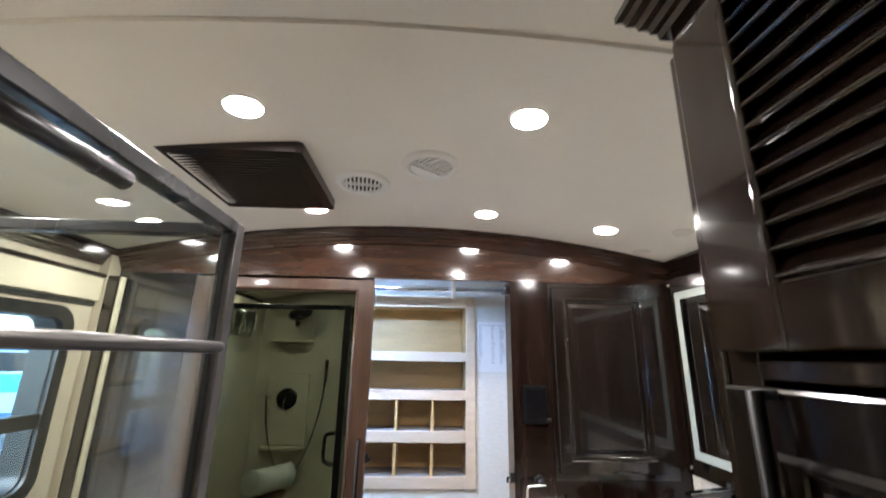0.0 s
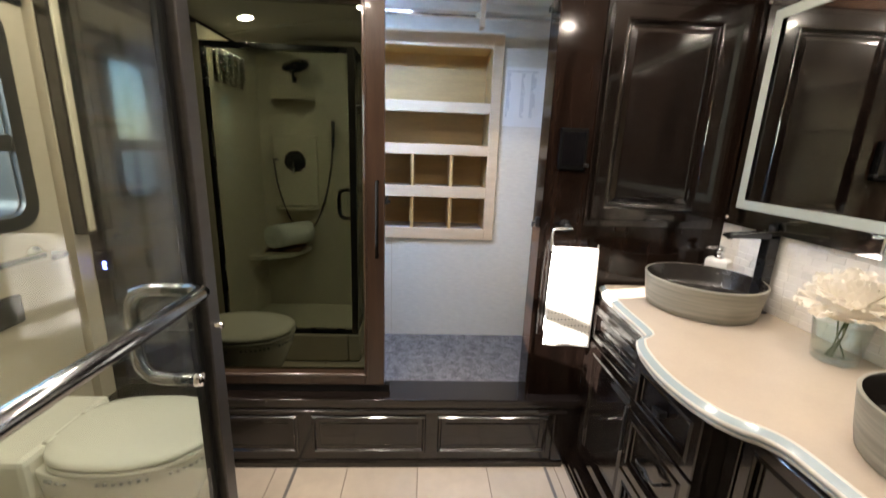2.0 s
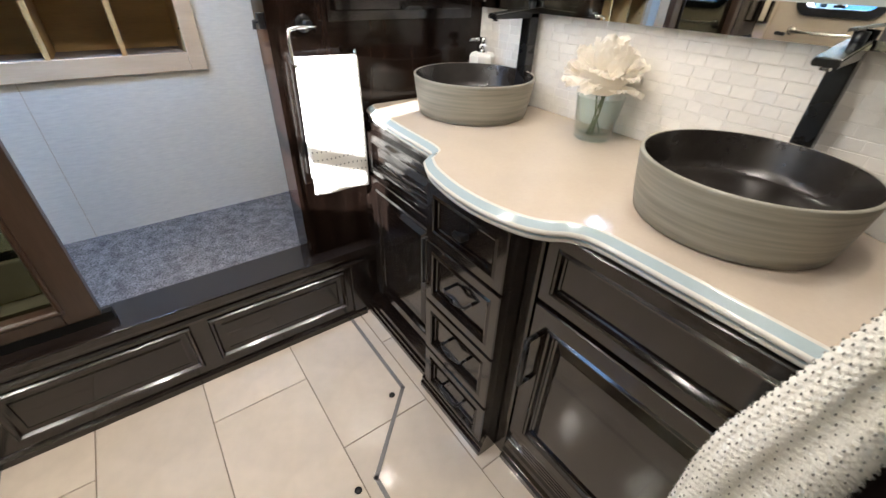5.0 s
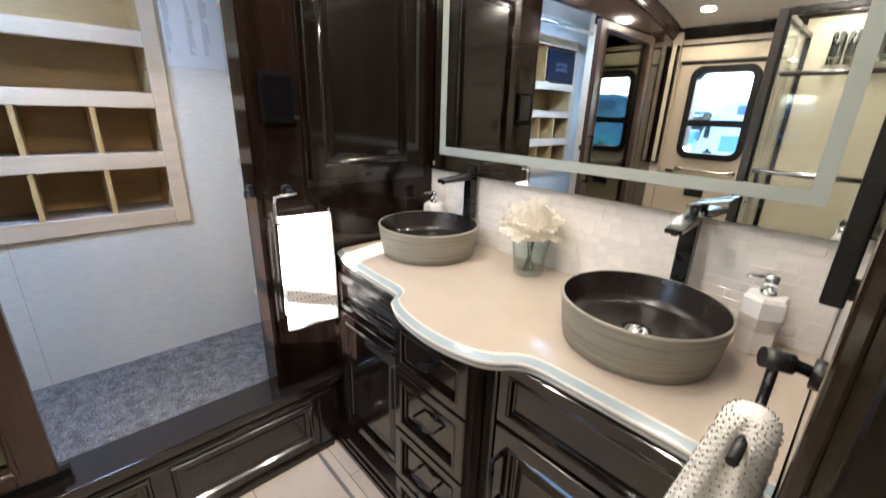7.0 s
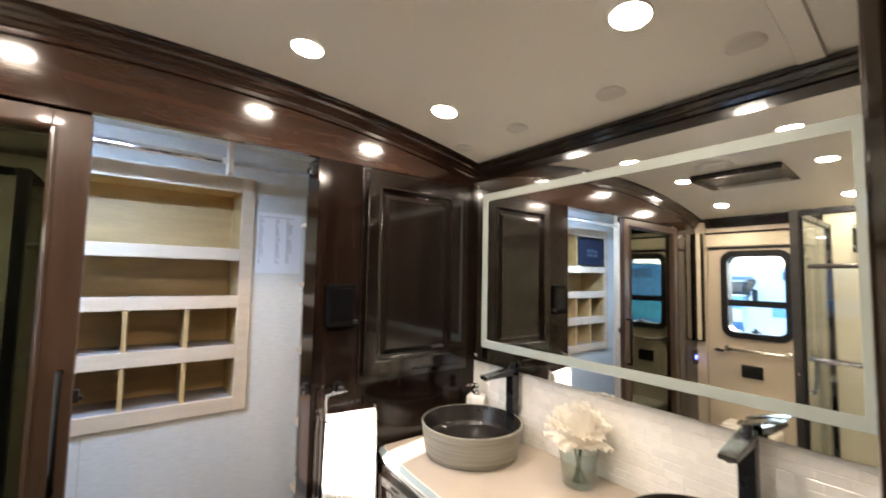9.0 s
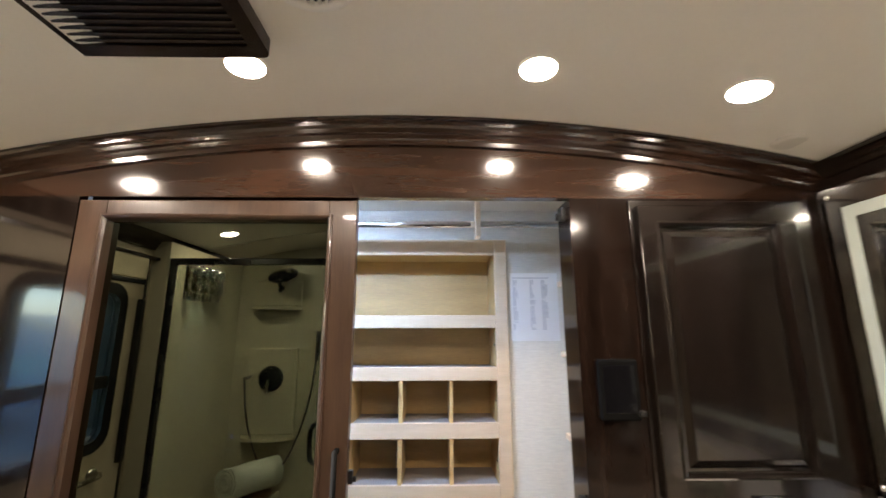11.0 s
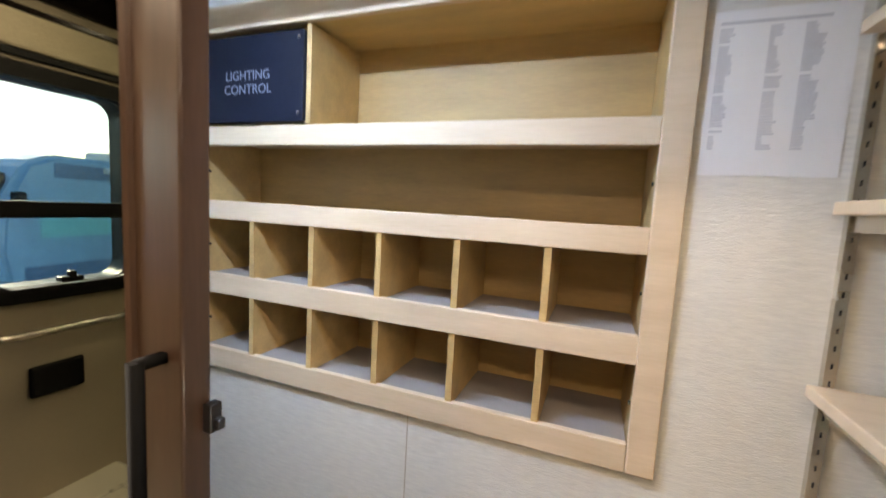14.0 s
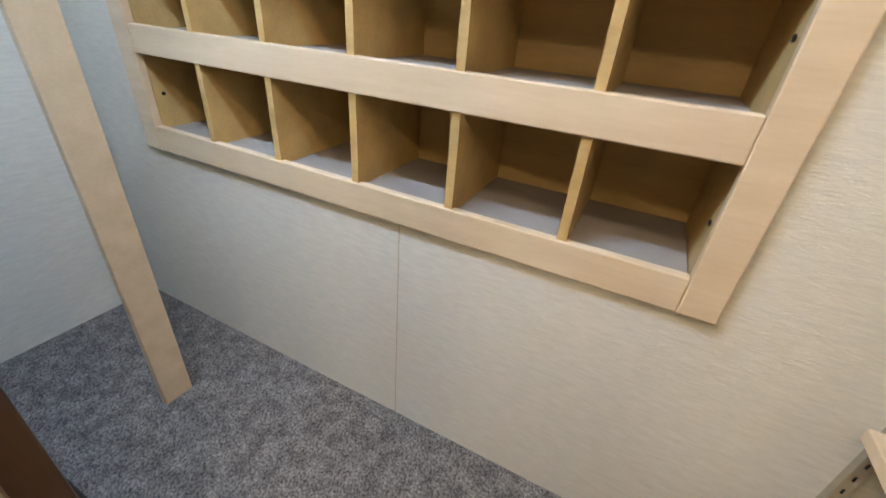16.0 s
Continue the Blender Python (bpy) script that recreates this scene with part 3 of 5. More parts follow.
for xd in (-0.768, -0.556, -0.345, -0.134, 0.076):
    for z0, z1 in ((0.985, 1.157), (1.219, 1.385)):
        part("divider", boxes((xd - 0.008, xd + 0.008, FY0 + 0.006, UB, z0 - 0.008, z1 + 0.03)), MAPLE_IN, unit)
for z in (1.06, 1.30, 1.53):
    for x, d in ((IX0 - 0.0005, 0.003), (IX1 - 0.0025, 0.003)):
        part("screw", lathe(bmesh.new(), [(0.0, d), (0.004, d), (0.005, 0.0)], c=(x, CL_B + 0.03, z), n=10, axis="x"), BLACK_PL, unit)

panel = thing("lighting_panel", "navy blue cover panel lettered lighting control, in the shelf unit", "control panel")
part("cover", boxes((IX0 + 0.002, -0.592, CL_B - 0.010, CL_B + 0.004, 1.668, 1.905), bevel=0.002), NAVY, panel)
part("side_board", boxes((-0.592, -0.577, CL_B + 0.003, UB - 0.002, 1.661, 1.921)), MAPLE_IN, panel)
for x in (-0.96, -0.608):
    for z in (1.69, 1.885):
        part("screw", lathe(bmesh.new(), [(0.0, -0.0025), (0.004, -0.002), (0.005, 0.0)], c=(x, CL_B - 0.010, z), n=10, axis="y"), CHROME, panel)


def lettering(words, size, at, parent, mat, turn=(90, 0, 0), name="lettering"):
    cu = bpy.data.curves.new(name, "FONT")
    cu.body, cu.size, cu.align_x, cu.align_y, cu.extrude = words, size, "CENTER", "CENTER", 0.0004
    tmp = bpy.data.objects.new("tmp", cu)
    scene.collection.objects.link(tmp)
    bpy.context.view_layer.update()
    me = bpy.data.meshes.new_from_object(tmp.evaluated_get(bpy.context.evaluated_depsgraph_get()))
    bpy.data.objects.remove(tmp)
    me.materials.append(mat)
    ob = new(name, me)
    ob.matrix_local = pose(*at, *turn)
    ob.parent = parent
    return ob


lettering("LIGHTING", 0.036, (-0.787, CL_B - 0.0106, 1.795), panel, PALE_TEXT)
lettering("CONTROL", 0.036, (-0.787, CL_B - 0.0106, 1.757), panel, PALE_TEXT)

# printed list on the wall
sheet = thing("printed_list", "white printed list with three columns on the closet wall", "paper sheet")
PX0, PX1, PZ0, PZ1 = 0.340, 0.551, 1.547, 1.842
part("sheet", boxes((PX0, PX1, CL_B - 0.0022, CL_B - 0.0006, PZ0, PZ1)), PAPER, sheet)
rng = random.Random(4)
bm = bmesh.new()
for cx, cw in ((0.350, 0.030), (0.426, 0.026), (0.477, 0.030)):
    z, run, wide = 1.808, 0, 1.0
    while z > 1.594:
        if run == 0:
            run, wide = rng.randint(2, 7), rng.choice((0.35, 0.6, 0.8, 1.0))
        if rng.random() < 0.93:
            box(bm, cx, cx + cw * wide * rng.uniform(0.8, 1.0), CL_B - 0.0029, CL_B - 0.0022, z, z + 0.0030)
        z -= 0.0052
        run -= 1
box(bm, 0.350, 0.512, CL_B - 0.0029, CL_B - 0.0022, 1.818, 1.8225)
part("print", bm, material("faded_ink", (0.53, 0.53, 0.54), 0.8), sheet)

# closet rod with its wooden hanger bracket, lamp strip, post and side shelves
rod = thing("closet_rod", "thin chrome closet rod on a wooden ceiling bracket", "closet rod")
bm = bmesh.new()
prism(bm, [(2.25 + 0.0075 * math.cos(2 * math.pi * k / 20), 1.998 + 0.0135 * math.sin(2 * math.pi * k / 20)) for k in range(20)], CL_L, CL_R, "x")
for f in bm.faces:
    f.smooth = len(f.verts) == 4
part("rod", bm, CHROME, rod)
part("bracket", boxes((0.163, 0.183, 2.222, 2.278, 1.945, CL_Z), bevel=0.002), MAPLE, rod, "maple bracket board")
strip = thing("led_strip", "white led strip lamp behind the closet header, lit", "strip lamp")
part("channel", boxes((-0.855, -0.110, 1.946, 1.9655, 2.040, 2.052), (-0.855, -0.110, 1.9655, 1.9985, 2.0432, 2.052)), WHITE_PL, strip)
part("diodes", boxes((-0.85, -0.120, 1.970, 1.996, 2.0402, 2.043)), LED, strip, "glowing white diode strip")
for x in (-0.80, -0.48, -0.18):
    part("hanger", boxes((x - 0.008, x + 0.008, 1.968, 1.984, 2.0521, CL_Z)), WHITE_PL, strip)
post = solid("support_post", boxes((-0.797, -0.777, 2.213, 2.285, CARPET_Z, CL_Z), bevel=0.002), MAPLE, "pale maple upright board standing on the carpet", "post")

for z in (1.80, 1.505, 1.18, 0.84, 0.53):
    o = thing("side_shelf", "short white closet shelf on metal brackets", "shelf", "closet side shelves")
    part("board", boxes((0.545, CL_R, 2.02, CL_B - 0.016, z - 0.022, z), bevel=0.002), MAPLE, o)
    part("bracket", boxes((0.574, 0.581, 2.2, CL_B - 0.016, z - 0.05, z - 0.022)), NICKEL, o)
o = thing("shelf_standard", "slotted metal shelf standard on the closet wall", "shelf standard")
part("strip", boxes((0.569, 0.587, CL_B - 0.014, CL_B, 0.42, 1.95)), NICKEL, o)
sm = mesh_of(boxes((0.5765, 0.5795, CL_B - 0.0146, CL_B - 0.012, -0.005, 0.005)), "slot", BLACK_PL)
for k in range(46):
    s_ob = new("slot", sm)
    s_ob.parent = o
    s_ob.location = (0, 0, 0.45 + 0.032 * k)

# jamb hardware
o = thing("jamb_latch", "black door catch on the jamb", "door catch", "jamb catches")
part("plate", boxes((0.396, 0.412, YW + 0.03, YW + 0.055, 1.925, 1.965), bevel=0.002), BLACK, o)
part("peg", tube(bmesh.new(), [(0.410, YW + 0.042, 1.945), (0.386, YW + 0.042, 1.943), (0.386, YW + 0.042, 1.925)], 0.006, 8), BLACK, o)
copy_thing(o, pose(0, -0.02, -0.81))

# ---- vanity ----
TOP = 0.88


def smooth_line(pts, n=5):
    """Points rounded by a Catmull-Rom line."""
    out = []
    p = [pts[0], *pts, pts[-1]]
    for i in range(1, len(p) - 2):
        a, b, c, d = (Vector((*q, 0)) for q in p[i - 1:i + 3])
        for k in range(n):
            t = k / n
            out.append(tuple((0.5 * ((2 * b) + (c - a) * t + (2 * a - 5 * b + 4 * c - d) * t * t + (3 * b - a - 3 * c + d) * t ** 3)).xy))
    return out + [tuple(pts[-1])]


FRONT = smooth_line([(0.662, 1.80), (0.645, 1.62), (0.636, 1.43), (0.618, 1.40)]) + smooth_line([(0.585, 1.375), (0.556, 1.31), (0.538, 1.20), (0.541, 1.10), (0.562, 1.015), (0.592, 0.968), (0.622, 0.942), (0.641, 0.90), (0.643, 0.80), (0.642, 0.66), (0.640, 0.56), (0.638, 0.477)])
FRONT = [(x + 0.007, y) for x, y in FRONT]
COUNTER = [(0.70, 1.884), (0.682, 1.86)] + FRONT


def inset(line, d):
    out = []
    for i, p in enumerate(line):
        a, b = Vector(line[max(i - 1, 0)]), Vector(line[min(i + 1, len(line) - 1)])
        t = (b - a).normalized()
        n = Vector((-t.y, t.x))
        out.append((p[0] + n.x * d, p[1] + n.y * d))
    return out


def slab(line, prof, bands=()):
    """A worktop whose front edge follows line; prof lists (inset, height)."""
    bm = bmesh.new()
    rows = []
    for i, h in prof:
        row, last = [], 1.885
        for x, y in inset(line, i):
            last = min(y, last - 0.0005)
            row.append(bm.verts.new((max(x, 0.3), last, h)))
        rows.append(row)
    for q, (a, b) in enumerate(zip(rows, rows[1:])):
        for k in range(len(a) - 1):
            f = bm.faces.new((a[k], a[k + 1], b[k + 1], b[k]))
            f.smooth, f.material_index = True, bands[q] if bands else 1
    for r in (rows[0], rows[-1]):
        back = [bm.verts.new((XR - 0.001, v.co.y, v.co.z)) for v in r]
        for k in range(len(r) - 1):
            bm.faces.new((r[k], r[k + 1], back[k + 1], back[k]))
    return shut_normals(bm)


worktop = thing("vanity_worktop", "cream quartz vanity worktop with bowed, stepped white edge", "worktop")
# sloped bands of both edges carry the painted sky reflection (EDGE_B)
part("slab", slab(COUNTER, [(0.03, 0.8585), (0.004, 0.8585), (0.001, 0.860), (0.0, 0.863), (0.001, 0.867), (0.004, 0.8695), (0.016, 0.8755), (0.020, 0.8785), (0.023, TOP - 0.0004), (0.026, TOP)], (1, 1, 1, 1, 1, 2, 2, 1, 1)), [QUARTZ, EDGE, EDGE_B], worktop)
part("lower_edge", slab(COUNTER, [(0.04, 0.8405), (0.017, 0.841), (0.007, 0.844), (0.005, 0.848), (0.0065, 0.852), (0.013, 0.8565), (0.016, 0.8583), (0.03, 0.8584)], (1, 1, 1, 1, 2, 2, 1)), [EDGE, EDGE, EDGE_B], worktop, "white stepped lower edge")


def cabinet(name, label, y0, y1, xf, base=0.03):
    o = thing(name, label, "cabinet", "vanity cabinets")
    part("body", boxes((xf + 0.0, XR - 0.002, y0, y1, 0.09, 0.840)), WOOD, o)
    part("plinth", boxes((xf - 0.004, XR - 0.002, y0, y1, 0.0, 0.09)), WOOD_Y, o)
    bm = bmesh.new()
    sweep(bm, [(0, 0), (base, 0), (base, 0.020), (base - 0.006, 0.026), (base - 0.006, 0.040), (base - 0.014, 0.052), (base - 0.016, 0.066), (0.004, 0.080), (0, 0.082)], [((xf - 0.004, y, 0.0), (-1, 0, 0), (0, 0, 1)) for y in (y0, y1)])
    part("base_moulding", bm, WOOD_Y, o)
    return o


far_c = cabinet("vanity_cabinet", "dark glossy vanity cabinet with one drawer over one door", 1.375, 1.884, 0.668, 0.050)
U, OUT = (0, -1, 0), (-1, 0, 0)
# u runs from far to near along the front
panel_door(far_c, "drawer_front", (0.668, 0, 0), U, OUT, -1.80, -1.395, 0.672, 0.815, 0.032, 0.018)
far_door = panel_door(far_c, "door", (0.668, 0, 0), U, OUT, -1.80, -1.395, 0.125, 0.655, 0.05, 0.018)
bar_pull(far_door, (0.650, 1.420, 0.44), (0.650, 1.420, 0.60), OUT, BLACK, 0.026, 0.006)

mid_c = cabinet("vanity_drawer_cabinet", "dark glossy vanity drawer cabinet with four stacked drawers", 1.045, 1.374, 0.612, 0.024)


def cup_pull(parent, x, y, z):
    """A bow-tie pull: a bar with two cut-out half rings."""
    bm = bmesh.new()
    tube(bm, [(x, y + 0.045, z), (x - 0.022, y + 0.045, z), (x - 0.026, y + 0.03, z - 0.002), (x - 0.026, y, z + 0.010), (x - 0.026, y - 0.03, z - 0.002), (x - 0.022, y - 0.045, z), (x, y - 0.045, z)], 0.005, 6)
    tube(bm, [(x - 0.026, y + 0.03, z - 0.002), (x - 0.025, y, z - 0.012), (x - 0.026, y - 0.03, z - 0.002)], 0.005, 6)
    return part("handle", shut_normals(bm), BLACK, parent, "black bow-shaped pull")


for k, (z0, z1) in enumerate(((0.652, 0.822), (0.432, 0.644), (0.222, 0.424), (0.030, 0.214))):
    d = panel_door(mid_c, "drawer", (0.612, 0, 0), U, OUT, -1.362, -1.057, z0, z1, 0.042, 0.018, raised=False)
    if k:
        cup_pull(d, 0.604, 1.21, (z0 + z1) / 2)
    else:
        part("knob", boxes((0.578, 0.604, 1.193, 1.227, 0.726, 0.744), bevel=0.003), BLACK, d, "small black square knob")

# fluted corner post between the drawers and the near cabinet
pil = thing("vanity_corner_post", "dark glossy wooden corner post between vanity cabinets", "post")
part("shaft", boxes((0.652, XR - 0.01, 1.006, 1.044, 0.0, 0.840), bevel=0.004), WOOD, pil)

near_c = cabinet("vanity_cabinet", "dark glossy vanity cabinet with false drawer front over one door", 0.477, 1.005, 0.668, 0.026)
panel_door(near_c, "drawer_front", (0.668, 0, 0), U, OUT, -1.000, -0.490, 0.662, 0.839, 0.042, 0.018, raised=False)
for z in (0.088, 0.101, 0.114, 0.127):
    part("vent_slat", boxes((0.655, 0.668, 0.56, 0.95, z - 0.0035, z + 0.0035), bevel=0.0012), WOOD_T, near_c)
near_door = panel_door(near_c, "door", (0.668, 0, 0), U, OUT, -1.000, -0.490, 0.142, 0.648, 0.06, 0.018)
bar_pull(near_door, (0.650, 0.978, 0.405), (0.650, 0.978, 0.560), OUT, BLACK, 0.03, 0.0075)


def basin(x, y):
    o = thing("vessel_sink", "round striped grey stone vessel sink, black inside, on the worktop", "sink", "vessel sinks", (x, y, TOP))
    part("bowl", lathe(bmesh.new(), [(0.0, 0.0), (0.168, 0.0), (0.176, 0.004), (0.182, 0.03), (0.193, 0.108), (0.1945, 0.1155), (0.193, 0.1175), (0.187, 0.1175)], n=64), STONE, o)
    part("inside", lathe(bmesh.new(), [(0.187, 0.1176), (0.185, 0.114), (0.178, 0.058), (0.168, 0.042), (0.145, 0.036), (0.03, 0.031), (0.0, 0.031)], n=64), BASIN_IN, o, "black glazed inside")
    part("drain", lathe(bmesh.new(), [(0.036, 0.0315), (0.035, 0.037), (0.027, 0.039), (0.023, 0.045), (0.0, 0.047)], n=28), CHROME, o, "chrome drain plug")
    return o


basin(0.961, 1.634)
b2 = basin(0.913, 0.7985)
b2.scale = (0.965, 0.965, 1.0)


def faucet(x, y):
    o = thing("faucet", "tall square matt black faucet with flat lever", "faucet", "tall faucets", (x, y, TOP))
    part("column", boxes((-0.019, 0.019, -0.019, 0.019, 0.0, 0.288), bevel=0.003), BLACK, o)
    part("base", boxes((-0.026, 0.026, -0.026, 0.026, 0.0, 0.006), bevel=0.002), BLACK, o)
    bm = bmesh.new()
    prism(bm, [(-0.165, 0.272), (-0.165, 0.283), (0.019, 0.300), (0.019, 0.272)], -0.019, 0.019, "y")
    bmesh.ops.bevel(bm, geom=bm.edges[:], offset=0.002, segments=2, affect="EDGES")
    part("spout", bm, GLOSS, o)
    bm = bmesh.new()
    prism(bm, [(-0.163, 0.2836), (-0.163, 0.2856), (0.017, 0.3022), (0.017, 0.3002)], -0.0175, 0.0175, "y")
    part("spout_plate", bm, SATIN, o, "polished dark metal top plate")
    part("aerator", lathe(bmesh.new(), [(0.0, 0.266), (0.009, 0.266), (0.010, 0.274)], c=(-0.148, 0, 0), n=14), CHROME, o)
    part("lever_stem", lathe(bmesh.new(), [(0.011, 0.300), (0.012, 0.316), (0.0, 0.318)], c=(0.0, 0, 0), n=16), BLACK, o)
    bm = bmesh.new()
    prism(bm, [(0.018, 0.314), (0.018, 0.320), (-0.074, 0.346), (-0.074, 0.341)], -0.017, 0.017, "x")
    part("lever", bm, SATIN, o, "polished dark metal flat lever")
    return o


faucet(1.15, 1.60)
f2 = faucet(1.13, 0.79)
f2.rotation_euler = (0, 0, radians(3))


def soap(x, y, turn):
    o = thing("soap_dispenser", "white hexagonal ceramic soap dispenser with chrome pump", "soap dispenser", "soap dispensers", (x, y, TOP))
    o.rotation_euler = (0, 0, radians(turn))
    bm = lathe(bmesh.new(), [(0.0, 0), (0.038, 0), (0.040, 0.003), (0.0425, 0.060), (0.047, 0.100), (0.047, 0.136), (0.041, 0.145), (0.0, 0.146)], n=6)
    for f in bm.faces:
        f.smooth = False
    part("bottle", bm, WHITE_PL, o)
    bm = bmesh.new()
    for k in range(7):
        h = 0.062 + 0.005 * k
        r = 0.0429 + (h - 0.060) * 0.1125
        lathe(bm, [(r, h), (r + 0.0012, h + 0.0012), (r + 0.0004, h + 0.0026)], n=6)
    part("ribbed_band", bm, material("taupe_glaze", (0.5, 0.45, 0.37), 0.5), o, "taupe ribbed band")
    part("collar", lathe(bmesh.new(), [(0.017, 0.145), (0.0175, 0.157), (0.009, 0.160), (0.007, 0.168), (0.015, 0.169), (0.015, 0.194), (0.0, 0.196)], n=18), CHROME, o)
    part("nozzle", tube(bmesh.new(), [(0, 0, 0.188), (-0.042, 0, 0.188), (-0.052, 0, 0.182)], [0.006, 0.005, 0.004], 8), CHROME, o)
    return o


soap(1.108, 0.597, -60)
soap(1.135, 1.80, -30)

# vase and silk peony
vase = thing("glass_vase", "small textured clear glass vase with a cream silk flower", "vase", at=(1.086, 1.244, TOP))
part("glass", lathe(bmesh.new(), [(0.0, 0.002), (0.048, 0.002), (0.051, 0.006), (0.064, 0.116), (0.0645, 0.118), (0.0625, 0.117), (0.049, 0.022), (0.0, 0.018)], n=36), GLASS_V, vase)
rng = random.Random(11)
for k in range(7):
    a = rng.uniform(0, 6.28)
    bm = tube(bmesh.new(), [(0.022 * math.cos(a), 0.022 * math.sin(a), 0.014), (0.006 * math.cos(a + 2), 0.006 * math.sin(a + 2), 0.07), (0.012 * math.cos(a + 3), 0.012 * math.sin(a + 3), 0.12)], 0.0022, 6)
    part("stem", bm, STEM, vase)


def petal(bm, base, az, el, length, width, curl):
    """One broad petal, bent over towards its tip, with a ruffled rim."""
    n, m = 6, 8
    up = Vector((math.cos(az) * math.cos(el), math.sin(az) * math.cos(el), math.sin(el)))
    side = Vector((-math.sin(az), math.cos(az), 0))
    nor = up.cross(side)
    ph = rng.uniform(0, 6)
    grid = []
    for i in range(n + 1):
        t = i / n
        w = width * min(1.0, 0.35 + 1.2 * t) * (1 - 0.3 * t ** 5)
        row = []
        for j in range(m + 1):
            s = 2 * j / m - 1
            fr = (0.006 * math.sin(s * 5 + ph) + 0.004 * math.sin(s * 11 + 2 * ph)) * t * t
            tip = length * (t * (1 - 0.2 * s * s * t) + 0.03 * math.sin(s * 7 + ph) * t)
            row.append(bm.verts.new(Vector(base) + up * tip + side * w * s + nor * (curl * t * t + fr + 0.25 * w * s * s)))
        grid.append(row)
    for a, b in zip(grid, grid[1:]):
        for j in range(m):
            f = bm.faces.new((a[j], a[j + 1], b[j + 1], b[j]))
            f.smooth = True


flower = thing("silk_flower", "large cream silk peony standing in the vase", "flower", at=(1.083, 1.247, 1.032))
bm = bmesh.new()
bmesh.ops.create_uvsphere(bm, u_segments=20, v_segments=12, radius=1)
for v in bm.verts:
    v.co = Vector((0.062 * v.co.x, 0.062 * v.co.y, 0.012 + 0.046 * v.co.z)) * (1 + 0.06 * math.sin(9 * v.co.x + 7 * v.co.y) * math.cos(8 * v.co.z))
for f in bm.faces:
    f.smooth = True
part("bud", bm, PETAL, flower)
for ring, (cnt, el) in enumerate(((12, -22), (14, -4), (15, 14), (14, 30), (12, 46), (10, 62), (6, 78), (3, 88))):
    for k in range(cnt):
        bm = bmesh.new()
        az = 2 * math.pi * (k + 0.5 * (ring % 2)) / cnt + rng.uniform(-0.22, 0.22)
        e = radians(el + rng.uniform(-7, 7))
        base = Vector((0.05 * math.cos(az) * math.cos(e), 0.05 * math.sin(az) * math.cos(e), 0.010 + 0.04 * math.sin(e)))
        petal(bm, base, az, e + radians(rng.uniform(4, 34)), rng.uniform(0.044, 0.068), rng.uniform(0.021, 0.031), rng.uniform(-0.012, 0.02))
        part("petal", bm, PETAL, flower)

# ---- lighted mirror over the vanity ----
MX, MY0, MY1, MZ0, MZ1 = 1.165, 0.490, 1.868, 1.165, 1.998
mirror = thing("vanity_mirror", "wide frameless vanity mirror with frosted border band on stand-off bolts", "mirror")
part("glass", boxes((MX, MX + 0.006, MY0, MY1, MZ0, MZ1)), MIRROR, mirror, "silvered mirror glass")
part("frosted_band", ring_prism(bmesh.new(), rounded(0.553, 1.806, 1.233, 1.932, 0.004, 2), rounded(0.586, 1.773, 1.266, 1.899, 0.004, 2), MX - 0.0012, MX - 0.0002, "x"), FROST, mirror)
for y in (MY0 + 0.025, MY1 - 0.022):
    for z in (MZ0 + 0.025, MZ1 - 0.025):
        part("bolt", lathe(bmesh.new(), [(0.0, -0.006), (0.007, -0.0055), (0.0085, -0.003), (0.0085, 0.0)], c=(MX, y, z), n=16, axis="x"), CHROME, mirror)
solid("mirror_backboard", boxes((MX + 0.007, XR - 0.0005, 0.476, YW - 0.002, MZ0 + 0.012, 2.03)), WOOD_Y, "dark wooden board behind the vanity mirror", "panel", "structure")

# ---- cabinet door, phone holder and towel ring on the wooden wall ----
wall_cab = thing("wall_cabinet", "dark glossy wall cabinet front with raised panel door", "cabinet")
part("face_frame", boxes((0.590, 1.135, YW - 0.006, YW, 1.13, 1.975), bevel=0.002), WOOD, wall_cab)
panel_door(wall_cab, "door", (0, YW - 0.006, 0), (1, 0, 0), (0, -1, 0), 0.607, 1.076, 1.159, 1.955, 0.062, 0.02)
part("finger_pull", boxes((0.83, 0.95, YW - 0.034, YW - 0.026, 1.161, 1.169), bevel=0.002), BLACK, wall_cab)

hold = thing("control_screen", "black wall-mounted control screen in a black holder", "control screen")
part("case", boxes((0.455, 0.565, YW - 0.022, YW, 1.352, 1.512), bevel=0.006), material("dull_black_plastic", (0.006, 0.006, 0.006), 0.6, vary=0.2, spec=0.0), hold)
part("screen", boxes((0.466, 0.554, YW - 0.0235, YW - 0.021, 1.372, 1.498), bevel=0.001), material("dark_screen_glass", (0.004, 0.004, 0.005), 0.06, spec=0.5), hold, "dark glass screen")
part("clip", boxes((0.556, 0.575, YW - 0.03, YW - 0.006, 1.365, 1.378), bevel=0.002), BLACK_PL, hold)


def towel_line(R, L, back):
    """Section of a sheet over a bar: down the front, round the bar, down the back, as (depth, height)."""
    prof = [(-R - 0.006 * math.sin(k / 30 * 3.1), -L + L * k / 30) for k in range(31)]
    prof += [(R * math.cos(math.pi - math.pi * k / 8), R * math.sin(math.pi * k / 8)) for k in range(1, 8)]
    return prof + [(R + 0.004 * math.sin(k / 24 * 3.1), -back * k / 24) for k in range(25)]


